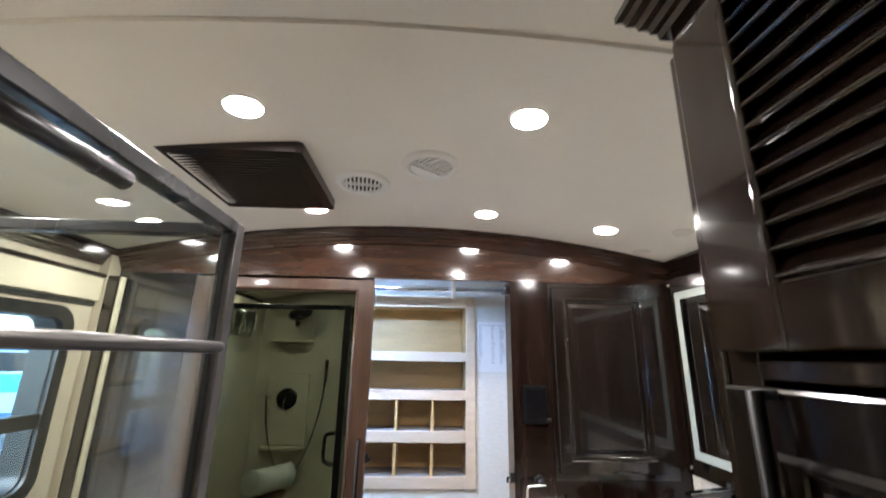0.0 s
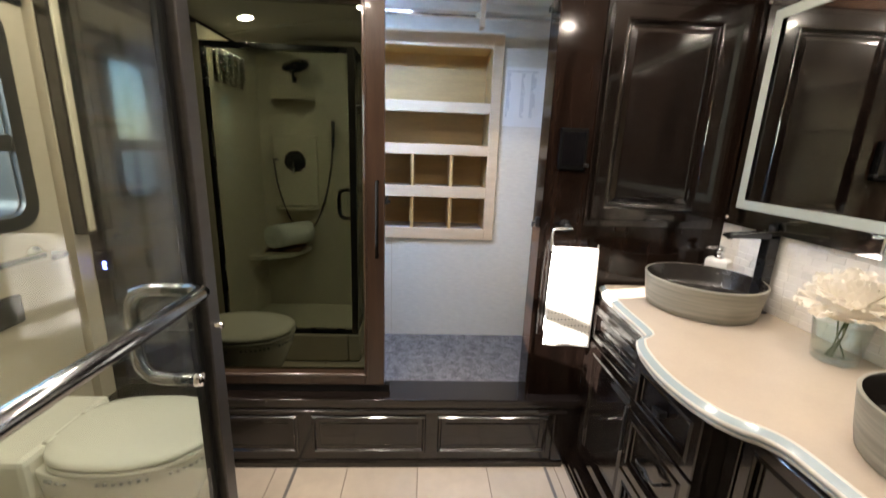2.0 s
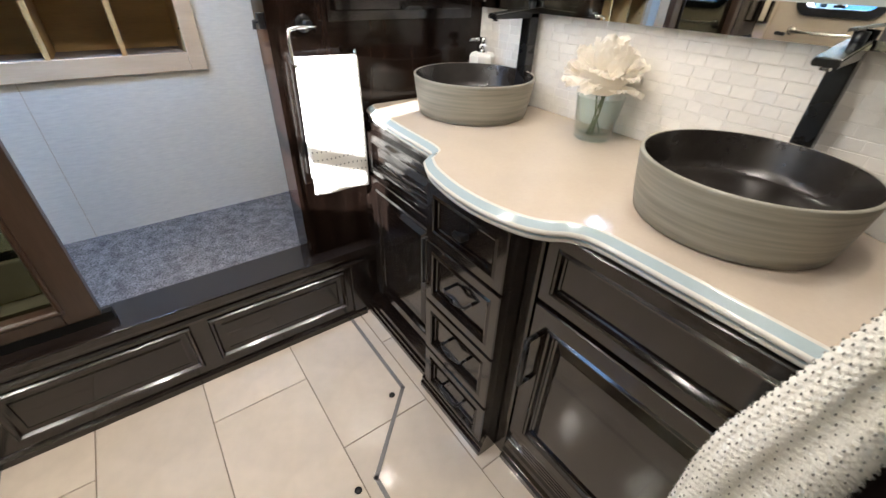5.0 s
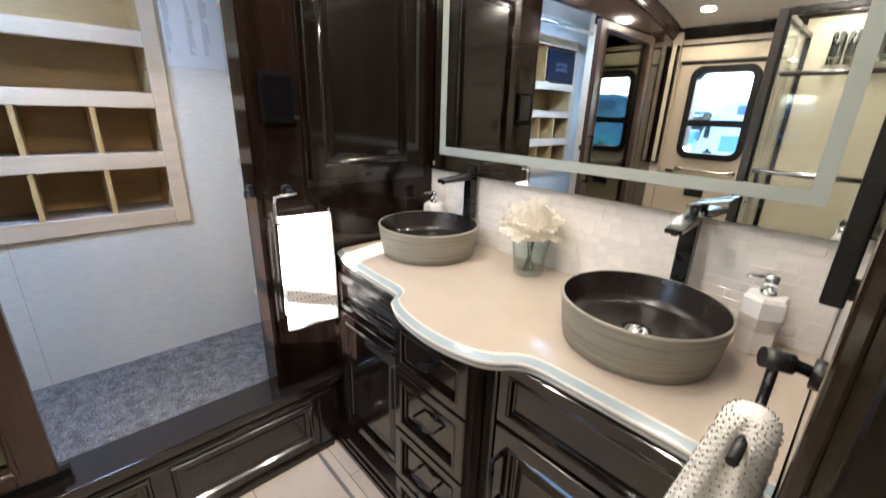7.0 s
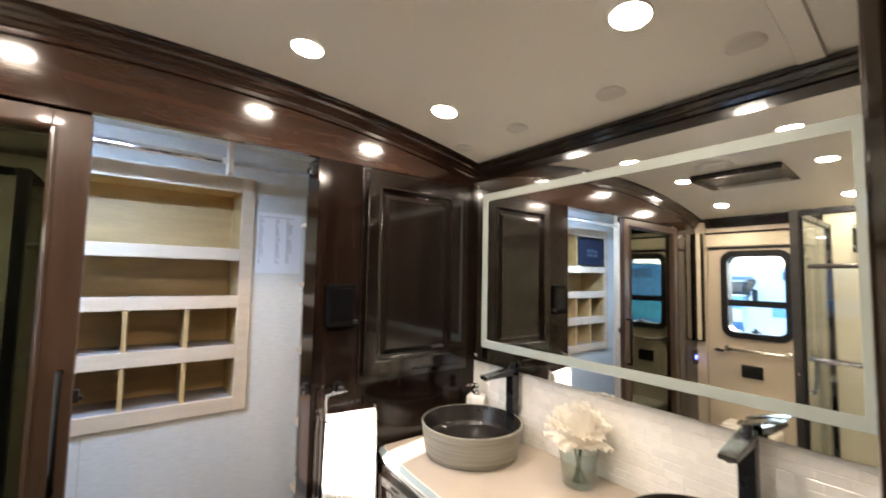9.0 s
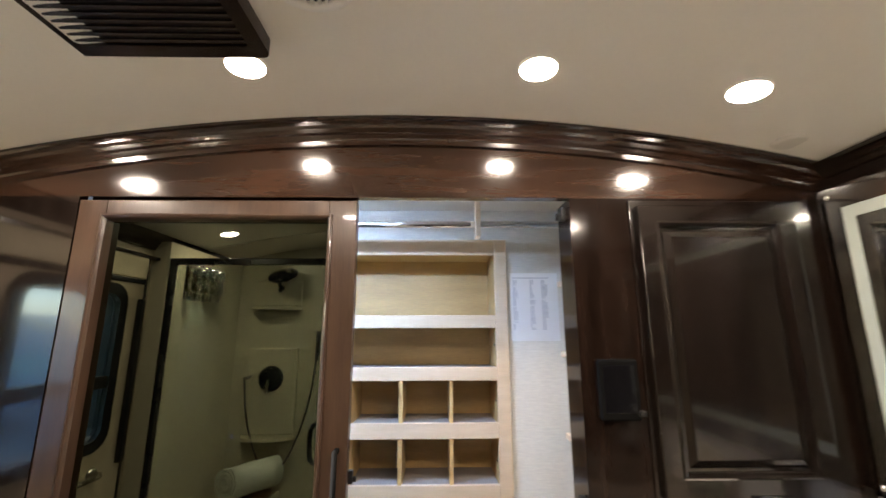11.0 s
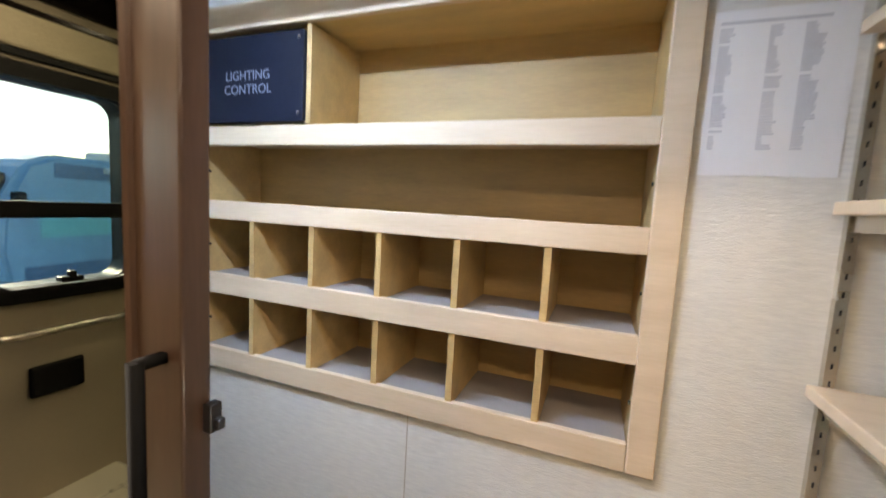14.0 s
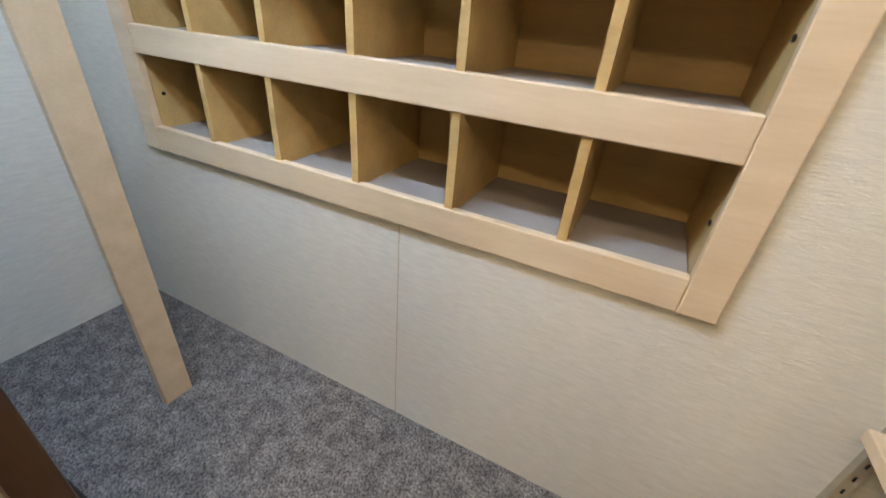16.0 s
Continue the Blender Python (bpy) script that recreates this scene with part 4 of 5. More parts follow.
def waffle_towel(label, w, drop, back, at, turn, gather, layers, thick, fold_size, flare=0.0):
    """A folded towel over a bar: thick waffle sheets, one round the other; hangs along local z, wide along local x."""
    o = thing("hand_towel", label, "towel", "hand towels", at)
    o.rotation_euler = (0, 0, radians(turn))
    n_u = 26
    for layer, R in enumerate(layers):
        L = drop - 0.012 * (len(layers) - 1 - layer)
        prof = towel_line(R, L, back)

        def spot(q, i):
            d, h = prof[q]
            fall = min(1, max(0, -h / L))
            s = i / n_u - 0.5
            return Vector((s * w * (1 - gather * (1 - fall)), d + fold_size * math.sin(s * 11 + 0.6) * (0.4 + fall) + (-flare if d < 0 else 0.15 * flare) * fall, h + 0.004 * math.sin(s * 5) * fall))
        knit = 0.0010 if len(layers) == 1 else 0.0024
        bm = bmesh.new()
        rows = [[bm.verts.new(spot(q, i) + Vector((0, knit * math.cos(i * math.pi) * math.cos(q * math.pi), 0.0006 * math.cos(i * math.pi)))) for i in range(n_u + 1)] for q in range(len(prof))]
        for a, b in zip(rows, rows[1:]):
            for i in range(n_u):
                f = bm.faces.new((a[i], a[i + 1], b[i + 1], b[i]))
                f.smooth = True
        ob = part("cloth", bm, TOWEL, o)
        md = ob.modifiers.new("thick", "SOLIDIFY")
        md.thickness, md.offset = thick, 0.0
    sb = bmesh.new()
    for q in [*range(1, 30, 1 if len(layers) > 1 else 2), *range(40, len(prof) - 1, 2)]:
        for i in range(1, n_u, 2):
            v = spot(q, i)
            out = (spot(q + 1, i) - spot(q - 1, i)).cross(Vector((1, 0, 0))).normalized()
            c = v - out * (thick / 2 + (0.0004 if len(layers) == 1 else 0.0022))
            h = 0.0016 if len(layers) == 1 else 0.0019
            box(sb, c.x - h, c.x + h, c.y - h, c.y + h, c.z - 0.0024, c.z + 0.0024)
    tagged(part("stitching", sb, THREAD, o, "dark dotted stitching"), kind="stuff")
    return o


ring1 = thing("towel_ring", "square black towel ring on the wooden wall", "towel ring", "towel rings")
part("mount", tube(bmesh.new(), [(0.515, YW, 1.128), (0.515, YW - 0.05, 1.128)], 0.011, 14), BLACK, ring1)
part("mount_plate", lathe(bmesh.new(), [(0.0, -0.008), (0.022, -0.008), (0.024, -0.006), (0.024, 0.0)], c=(0.515, YW, 1.128), n=20, axis="y"), BLACK, ring1)
part("ring", tube(bmesh.new(), [(0.53, YW - 0.05, 1.125), (0.475, YW - 0.05, 1.123), (0.455, YW - 0.05, 1.118), (0.452, YW - 0.05, 1.10), (0.452, YW - 0.05, 1.035), (0.458, YW - 0.05, 1.026), (0.64, YW - 0.05, 1.026), (0.645, YW - 0.05, 1.032), (0.645, YW - 0.05, 1.06)], 0.0055, 10), CHROME, ring1, "polished square ring")
waffle_towel("white waffle hand towel hanging on the square ring", 0.19, 0.41, 0.36, (0.553, YW - 0.05, 1.03), -9, 0.06, (0.014,), 0.009, 0.0012)

# ---- tall louvred cabinet beside the vanity ----
TX, TY = 0.352, 0.474
tall = thing("tall_cabinet", "dark glossy tall cabinet with louvred upper door", "cabinet")
part("side_panel", boxes((TX + 0.006, XR - 0.001, TY - 0.02, TY, 0.0, 2.12)), WOOD_T, tall)
part("lower_body", boxes((TX + 0.006, XR - 0.001, YB + 0.002, TY - 0.021, 0.0, 1.60)), WOOD, tall)
part("upper_body", boxes((TX + 0.3, XR - 0.001, YB + 0.002, TY - 0.021, 1.601, 2.12)), WOOD, tall)
part("face_frame", boxes((TX, TX + 0.02, TY - 0.055, TY - 0.001, 0.0, 2.15), (TX, TX + 0.02, YB + 0.002, TY - 0.055, 2.055, 2.15), (TX, TX + 0.02, YB + 0.002, TY - 0.055, 1.612, 1.632), bevel=0.002), WOOD_T, tall)
part("edge_bead", boxes((TX - 0.006, TX + 0.012, TY - 0.012, TY + 0.004, 0.0, 2.05), bevel=0.004), WOOD_T, tall)
LY = TY - 0.112
ld = part("louvre_door", boxes((TX - 0.018, TX, LY, TY - 0.022, 1.64, 2.05), (TX - 0.018, TX, -0.32, -0.26, 1.64, 2.05), (TX - 0.018, TX, -0.26, LY, 1.64, 1.705), (TX - 0.018, TX, -0.26, LY, 2.028, 2.05), bevel=0.003), WOOD_T, tall)
part("bead", boxes((TX - 0.021, TX - 0.012, LY - 0.004, LY + 0.006, 1.70, 2.03), bevel=0.003), WOOD_T, ld)
lm = bmesh.new()
box(lm, -0.003, 0.003, -0.26, LY - 0.001, -0.021, 0.021, bevel=0.0028)
bmesh.ops.rotate(lm, cent=(0, 0, 0), matrix=Matrix.Rotation(radians(38), 3, "Y"), verts=lm.verts[:])
lm = mesh_of(lm, "louvre", WOOD_T)
for k in range(12):
    s_ob = new("louvre", lm)
    s_ob.parent = ld
    s_ob.location = (TX - 0.006, 0, 1.722 + 0.0265 * k)
low = panel_door(tall, "door", (TX, 0, 0), U, OUT, -(TY - 0.022), 0.32, 0.12, 1.605, 0.07, 0.018)
bar_pull(low, (TX - 0.018, TY - 0.088, 1.18), (TX - 0.018, TY - 0.088, 1.60), OUT, BLACK_PL, 0.02, 0.007)
bm = bmesh.new()
sweep(bm, CROWN, [((TX, YB, 2.165), (-1, 0, 0), (0, 0, 1)), ((TX, TY, 2.165), (-1, 1, 0), (0, 0, 1)), ((XR, TY, 2.165), (0, 1, 0), (0, 0, 1))])
part("crown", bm, WOOD_T, tall)
part("top_filler", boxes((TX + 0.001, XR, YB + 0.002, TY - 0.001, 2.122, 2.20)), WOOD_T, tall)

rail = thing("wall_rail", "black upright rail on the tall cabinet's side", "rail")
part("bar", boxes((0.608, 0.634, TY + 0.004, TY + 0.027, 1.196, 1.98), bevel=0.003), BLACK, rail)
for z in (1.22, 1.95):
    part("mount", boxes((0.613, 0.629, TY - 0.001, TY + 0.006, z - 0.012, z + 0.012)), BLACK_PL, rail)
ring2 = thing("towel_ring", "matt black towel holder on the tall cabinet's side", "towel ring", "towel rings")
part("mount_plate", lathe(bmesh.new(), [(0.0, 0.010), (0.020, 0.010), (0.022, 0.008), (0.022, 0.0)], c=(0.667, TY, 1.078), n=20, axis="y"), BLACK, ring2)
part("arm", tube(bmesh.new(), [(0.667, TY, 1.078), (0.667, TY + 0.045, 1.083), (0.612, TY + 0.046, 1.103)], 0.009, 12), BLACK, ring2)
part("knuckle", tube(bmesh.new(), [(0.612, TY + 0.030, 1.106), (0.596, TY + 0.060, 1.110)], 0.014, 14), BLACK, ring2)
part("ring", tube(bmesh.new(), [(0.604, TY + 0.046, 1.108), (0.602, TY + 0.046, 1.058), (0.594, TY + 0.046, 1.042), (0.572, TY + 0.046, 1.038), (0.455, TY + 0.046, 1.038)], 0.0066, 12), BLACK, ring2)


def bulky_towel(label, at, drop):
    """A thick towel bunched over a bar along local x: one soft mass with a cleft at its end, dark stitches all over."""
    o = thing("hand_towel", label, "towel", "hand towels", at)
    n_a, n_r, bm, sb, rows = 144, 176, bmesh.new(), bmesh.new(), []
    for k in range(n_r + 1):
        if k < 30:
            size, h, fall = math.sin(math.pi / 2 * (k + 0.15) / 30.15), 0.034 * math.cos(math.pi / 2 * k / 30), 0.0
        else:
            fall = (k - 30) / (n_r - 30)
            size, h = 1.0, -drop * fall
        half_x, half_y = 0.041 + 0.008 * fall, 0.031 + 0.030 * min(1, 1.7 * fall) - 0.008 * fall
        row = []
        for i in range(n_a):
            a = 2 * math.pi * i / n_a
            ca, sa = math.cos(a), math.sin(a)
            cleft = 1 - 0.34 * math.exp(-((a - math.pi) / 0.2) ** 2) * min(1, k / 20) - 0.16 * math.exp(-((a - 2.2) / 0.14) ** 2) * min(1, fall * 5)
            knit = 0.0024 * math.cos(2 * math.pi * i / 4) * math.cos(2 * math.pi * k / 4 + math.pi * ((i // 4) % 2)) * min(1, k / 12)
            row.append(Vector(((half_x * size * cleft + knit) * math.copysign(abs(ca) ** 0.7, ca), (half_y * size + knit) * math.copysign(abs(sa) ** 0.8, sa) + 0.028 * min(1, 1.4 * fall), h + 0.004 * math.sin(3 * a) * fall)))
        rows.append(row)
    verts = [[bm.verts.new(v) for v in row] for row in rows]
    for a, b in zip(verts, verts[1:]):
        for i in range(n_a):
            f = bm.faces.new((a[i], b[i], b[(i + 1) % n_a], a[(i + 1) % n_a]))
            f.smooth = True
    bm.faces.new(verts[0])
    bm.faces.new(verts[-1][::-1])
    part("cloth", shut_normals(bm), TOWEL, o)
    for k in range(12, n_r, 4):
        for i in range(2 * (k // 4 % 2), n_a, 4):
            v = rows[k][i]
            axis = Vector((0, rows[k][0].y, v.z - 0.03))
            c = v + (v - axis).normalized() * 0.0002
            box(sb, c.x - 0.0008, c.x + 0.0008, c.y - 0.0008, c.y + 0.0008, c.z - 0.0015, c.z + 0.0015)
    tagged(part("stitching", sb, THREAD, o, "dark dotted stitching"), kind="stuff")
    return o


bulky_towel("bulky folded white waffle towel with dark stitching on the black holder", (0.530, TY + 0.046, 1.036), 0.42)

# ---- shower ----
PXA, PYB, SB = -0.50, 1.04, 0.28
LX = -1.335
solid("shower_wall_south", boxes((XL, PXA, SB - 0.05, SB, 0, 2.16)), SHOWER, "beige shower end wall", "wall", "structure")
solid("shower_liner", boxes((XL + 0.001, LX, SB, PYB + 0.022, 0.12, 2.04)), SHOWER, "smooth beige shower liner panel", "wall", "structure")
pan = thing("shower_pan", "beige moulded shower pan with raised curb", "shower pan")
part("base", boxes((XL + 0.001, PXA - 0.04, SB, PYB - 0.04, 0.0, 0.10), bevel=0.01), SHOWER, pan)
part("curb", boxes((PXA - 0.05, PXA + 0.03, SB, PYB + 0.03, 0.0, 0.195), bevel=0.012), SHOWER, pan)
part("curb", boxes((XL + 0.001, PXA - 0.05, PYB - 0.05, PYB + 0.03, 0.0, 0.195), bevel=0.012), SHOWER, pan)

encl = thing("shower_enclosure", "clear glass corner shower enclosure in gunmetal and black frame", "shower enclosure")
part("corner_post", boxes((PXA - 0.02, PXA + 0.02, PYB - 0.022, PYB + 0.02, 0.195, 1.958), bevel=0.003), GUN, encl)
part("post_seal", boxes((PXA - 0.012, PXA + 0.004, PYB - 0.034, PYB - 0.0225, 0.22, 1.923)), BLACK_PL, encl)
part("top_rail", boxes((PXA - 0.018, PXA + 0.022, SB, PYB - 0.023, 1.924, 1.958), bevel=0.004), BLACK, encl)
part("top_rail", boxes((LX + 0.021, PXA - 0.021, PYB - 0.018, PYB + 0.018, 1.924, 1.956), bevel=0.004), BLACK, encl)
part("bottom_rail", boxes((PXA - 0.016, PXA + 0.016, SB, PYB - 0.023, 0.196, 0.225), bevel=0.003), BLACK, encl)
part("bottom_rail", boxes((LX + 0.021, PXA - 0.021, PYB - 0.016, PYB + 0.016, 0.196, 0.225), bevel=0.003), BLACK, encl)
part("wall_channel", boxes((LX, LX + 0.021, PYB - 0.018, PYB + 0.018, 0.196, 1.956), bevel=0.003), BLACK, encl)
part("wall_channel", boxes((PXA - 0.016, PXA + 0.016, SB, SB + 0.025, 0.226, 1.923), bevel=0.003), BLACK, encl)
for r in ((PXA - 0.004, PXA + 0.004, SB + 0.02, PYB - 0.03, 0.22, 1.925), (LX + 0.018, PXA - 0.018, PYB - 0.004, PYB + 0.004, 0.22, 1.925)):
    p = part("pane", boxes(r), GLASS, encl, "clear glass pane")
    p.visible_shadow = False
bm = tube(bmesh.new(), [(PXA + 0.004, 0.975, 1.643), (PXA + 0.030, 0.975, 1.643), (PXA + 0.041, 0.970, 1.643), (PXA + 0.045, 0.955, 1.643), (PXA + 0.045, 0.36, 1.643), (PXA + 0.035, 0.34, 1.643), (PXA + 0.004, 0.34, 1.643)], 0.0125, 14)
part("towel_bar", bm, GUN, encl, "gunmetal towel bar")
bm = tube(bmesh.new(), [(PXA + 0.004, 0.985, 1.146), (PXA + 0.025, 0.982, 1.146), (PXA + 0.036, 0.974, 1.146), (PXA + 0.040, 0.958, 1.146), (PXA + 0.040, 0.40, 1.146), (PXA + 0.030, 0.38, 1.146), (PXA + 0.004, 0.38, 1.146)], 0.0135, 16)
part("towel_bar", bm, STEEL, encl, "polished towel bar")
bm = tube(bmesh.new(), [(PXA - 0.004, 0.985, 1.146), (PXA - 0.060, 0.985, 1.146), (PXA - 0.086, 0.985, 1.138), (PXA - 0.098, 0.985, 1.115), (PXA - 0.100, 0.985, 1.09), (PXA - 0.100, 0.985, 1.02), (PXA - 0.096, 0.985, 0.990), (PXA - 0.080, 0.985, 0.970), (PXA - 0.050, 0.985, 0.964), (PXA - 0.004, 0.985, 0.964)], 0.0125, 14)
part("inner_handle", bm, STEEL, encl, "chrome inside pull")
part("handle_cap", lathe(bmesh.new(), [(0.0, 0.012), (0.012, 0.012), (0.014, 0.009), (0.014, 0.0)], c=(PXA + 0.004, 0.985, 0.964), n=18, axis="x"), CHROME, encl)
part("post_bolt", lathe(bmesh.new(), [(0.0, 0.016), (0.006, 0.016), (0.007, 0.013), (0.007, 0.0)], c=(PXA + 0.0205, 1.035, 1.055), n=14, axis="x"), CHROME, encl)
part("hinge_bar", tube(bmesh.new(), [(PXA + 0.036, 0.30, 1.885), (PXA + 0.036, 0.60, 1.885)], 0.016, 12), BLACK, encl)

# shower fittings
tower = thing("shower_column", "beige moulded corner column with black valve in the shower", "shower column")
part("column", boxes((-1.238, -0.905, SB + 0.001, SB + 0.03, 0.94, 1.48), (-1.238, -0.905, SB + 0.001, SB + 0.016, 1.76, 1.93), bevel=0.008), SHOWER, tower)
nrm = Vector((0, 1, 0))
face = Vector((-1.07, SB + 0.03, 0))
for z, r in ((1.752, 0.165), (0.937, 0.170)):
    out = [(-1.072 + r * math.cos(radians(a)), SB + 0.001 + 0.75 * r * math.sin(radians(a))) for a in range(0, 181, 12)]
    part("corner_shelf", prism(bmesh.new(), out, z - 0.02, z), SHOWER, tower)
bm = bmesh.new()
lathe(bm, [(0.0, 0.018), (0.066, 0.016), (0.08, 0.009), (0.082, 0.0)], n=28)
bm.transform(Matrix.Translation(face + Vector((0, 0, 1.285))) @ nrm.to_track_quat("Z", "Y").to_matrix().to_4x4())
part("valve", bm, BLACK_PL, tower, "round black valve plate")
bm = tube(bmesh.new(), [face + nrm * 0.01 + Vector((0, 0, 1.285)), face + nrm * 0.05 + Vector((0, 0, 1.275)), face + nrm * 0.055 + Vector((0, 0, 1.2))], 0.009, 10)
part("valve_lever", bm, CHROME, tower)

head = thing("overhead_shower", "round black overhead shower on a curved arm", "overhead shower")
part("arm", tube(bmesh.new(), [(-1.045, SB, 1.885), (-1.045, SB + 0.03, 1.86), (-1.045, SB + 0.06, 1.86), (-1.04, SB + 0.085, 1.90), (-1.03, SB + 0.11, 1.945)], 0.011, 12), BLACK, head)
bm = lathe(bmesh.new(), [(0.0, 0.03), (0.02, 0.03), (0.03, 0.014), (0.092, 0.008), (0.096, 0.0), (0.092, -0.010), (0.0, -0.010)], n=36)
bm.transform(pose(-1.0, SB + 0.14, 1.955, -34, 0, 8))
part("rose", bm, BLACK, head)
part("knob", tube(bmesh.new(), [(-1.045, SB, 1.885), (-1.045, SB + 0.035, 1.885)], 0.018, 12), BLACK, head)
hand = thing("hand_shower", "black hand shower with a hanging black hose", "hand shower")
part("wand", tube(bmesh.new(), [(-0.775, SB + 0.04, 1.40), (-0.770, SB + 0.05, 1.50), (-0.765, SB + 0.07, 1.59)], [0.011, 0.012, 0.016], 12), BLACK, hand)
part("holder", tube(bmesh.new(), [(-0.773, SB, 1.45), (-0.773, SB + 0.06, 1.45)], 0.013, 12), BLACK, hand)
hose = [(-1.20 + 0.425 * t, SB + 0.12 - 0.07 * t, 1.28 + 0.12 * t - 0.60 * math.sin(math.pi * t) ** 0.62) for t in (k / 28 for k in range(29))]
part("hose", tube(bmesh.new(), hose, 0.006, 8), BLACK, hand, "ribbed black hose")
part("outlet", tube(bmesh.new(), [(-1.20, SB, 1.30), (-1.20, SB + 0.13, 1.295)], 0.012, 10), CHROME, hand)


def dispenser(y):
    o = thing("shower_dispenser", "chrome wall-mounted shower soap dispenser", "dispenser", "shower dispensers", (LX, y, 1.75))
    part("tank", lathe(bmesh.new(), [(0.0, 0.05), (0.03, 0.05), (0.034, 0.06), (0.034, 0.185), (0.03, 0.196), (0.0, 0.197)], c=(0.036, 0, 0), n=22), CHROME, o)
    part("nozzle", lathe(bmesh.new(), [(0.0, 0.0), (0.012, 0.0), (0.014, 0.02), (0.022, 0.046), (0.03, 0.05)], c=(0.04, 0, 0), n=18), CHROME, o)
    part("back_plate", boxes((0.0, 0.006, -0.036, 0.036, 0.01, 0.2), bevel=0.003), CHROME, o)
    return o


for y in (0.645, 0.725, 0.805, 0.885):
    dispenser(y)

seat = thing("shower_shelf", "beige moulded corner seat in the shower", "shelf")
out = [(LX + 0.0005, SB + 0.001)] + [(LX + 0.0005 + 0.36 * math.cos(radians(a)), SB + 0.001 + 0.36 * math.sin(radians(a))) for a in range(0, 91, 9)]
part("board", prism(bmesh.new(), out, 0.575, 0.605), SHOWER, seat)
tray = solid("bath_tray", boxes((-1.26, -1.00, 0.34, 0.50, 0.606, 0.624), (-1.26, -1.00, 0.335, 0.343, 0.606, 0.638), (-1.26, -1.00, 0.497, 0.505, 0.606, 0.638), bevel=0.003), material("brown_wood_tray", (0.16, 0.08, 0.035), 0.45, vary=0.2), "brown wooden bath tray on the shower seat", "tray")
rt = thing("rolled_towel", "rolled cream towel lying on the wooden bath tray", "towel", at=(-1.10, 0.44, 0.738))
bm = bmesh.new()
spiral = []
for k in range(60):
    a = k * 0.34
    r = 0.010 + 0.00072 * k
    spiral.append((r * math.cos(a), r * math.sin(a)))
rows = [[bm.verts.new((q[0] + 0.003 * math.sin(x * 40), x, q[1])) for q in spiral] for x in (-0.10, -0.05, 0.0, 0.05, 0.10)]
for a, b in zip(rows, rows[1:]):
    for k in range(len(spiral) - 1):
        f = bm.faces.new((a[k], a[k + 1], b[k + 1], b[k]))
        f.smooth = True
ob = part("roll", bm, TOWEL, rt)
md = ob.modifiers.new("thick", "SOLIDIFY")
md.thickness = 0.006
ob.rotation_euler = (0, 0, radians(30))
rt.scale = (1.75, 1.4, 1.7)
br = solid("bath_brush", tube(bmesh.new(), [(-1.30, 0.60, 0.50), (-1.26, 0.56, 0.60), (-1.20, 0.49, 0.74), (-1.13, 0.45, 0.79)], [0.011, 0.008, 0.008, 0.015], 10), MAPLE, "pale wooden bath brush leaning on the towel", "brush")

# ---- toilet ----
TC = 1.503
toilet = thing("toilet", "cream porcelain toilet with closed lid, printed band round the bowl", "toilet", at=(0, 0, 0))


def oval(x0, x1, w, n=36, sq=0.75):
    """Outline of a toilet seat: square at the back, round in front."""
    c, out = (x0 + x1) / 2, []
    for k in range(n):
        a = 2 * math.pi * k / n
        ca, sa = math.cos(a), math.sin(a)
        e = 1.0 if ca > 0 else sq
        out.append((c + (x1 - x0) / 2 * math.copysign(abs(ca) ** e, ca), TC + w / 2 * math.copysign(abs(sa) ** (0.9 if ca > 0 else 0.62), sa)))
    return out


def stack(levels):
    bm = bmesh.new()
    rings = [[bm.verts.new((x, y, z)) for x, y in o] for o, z in levels]
    for a, b in zip(rings, rings[1:]):
        for k in range(len(a)):
            f = bm.faces.new((a[k], a[(k + 1) % len(a)], b[(k + 1) % len(a)], b[k]))
            f.smooth = True
    bm.faces.new(rings[0][::-1])
    bm.faces.new(rings[-1])
    return shut_normals(bm)


part("bowl", stack([(oval(-1.30, -0.86, 0.29), 0.0), (oval(-1.30, -0.86, 0.285), 0.03), (oval(-1.30, -0.875, 0.26), 0.10), (oval(-1.30, -0.85, 0.28), 0.17), (oval(-1.30, -0.80, 0.335), 0.26), (oval(-1.30, -0.768, 0.375), 0.34), (oval(-1.30, -0.760, 0.388), 0.385), (oval(-1.30, -0.763, 0.383), 0.395)]), PORCELAIN, toilet)
part("seat", stack([(oval(-1.25, -0.757, 0.40), 0.397), (oval(-1.25, -0.752, 0.406), 0.402), (oval(-1.25, -0.752, 0.406), 0.412), (oval(-1.25, -0.757, 0.40), 0.416)]), PORCELAIN, toilet)
part("lid", stack([(oval(-1.25, -0.758, 0.40), 0.419), (oval(-1.25, -0.752, 0.407), 0.425), (oval(-1.25, -0.755, 0.402), 0.435), (oval(-1.25, -0.775, 0.375), 0.442), (oval(-1.24, -0.83, 0.28), 0.445)]), PORCELAIN, toilet)
part("rear_deck", boxes((XL + 0.003, -1.235, TC - 0.19, TC + 0.19, 0.30, 0.445), bevel=0.02), PORCELAIN, toilet)
part("pedestal", boxes((XL + 0.003, -1.24, TC - 0.115, TC + 0.115, 0.0, 0.30), bevel=0.015), PORCELAIN, toilet)
for s in (-0.08, 0.08):
    part("hinge", tube(bmesh.new(), [(-1.243, TC + s - 0.02, 0.44), (-1.243, TC + s + 0.02, 0.44)], 0.01, 10), PORCELAIN, toilet)
bm = bmesh.new()
rng = random.Random(3)
ov = oval(-1.30, -0.764, 0.3885, 72)
toilet.scale = (1.0, 0.92, 1.05)
toilet.location = (0.0, TC * 0.08, 0.0)
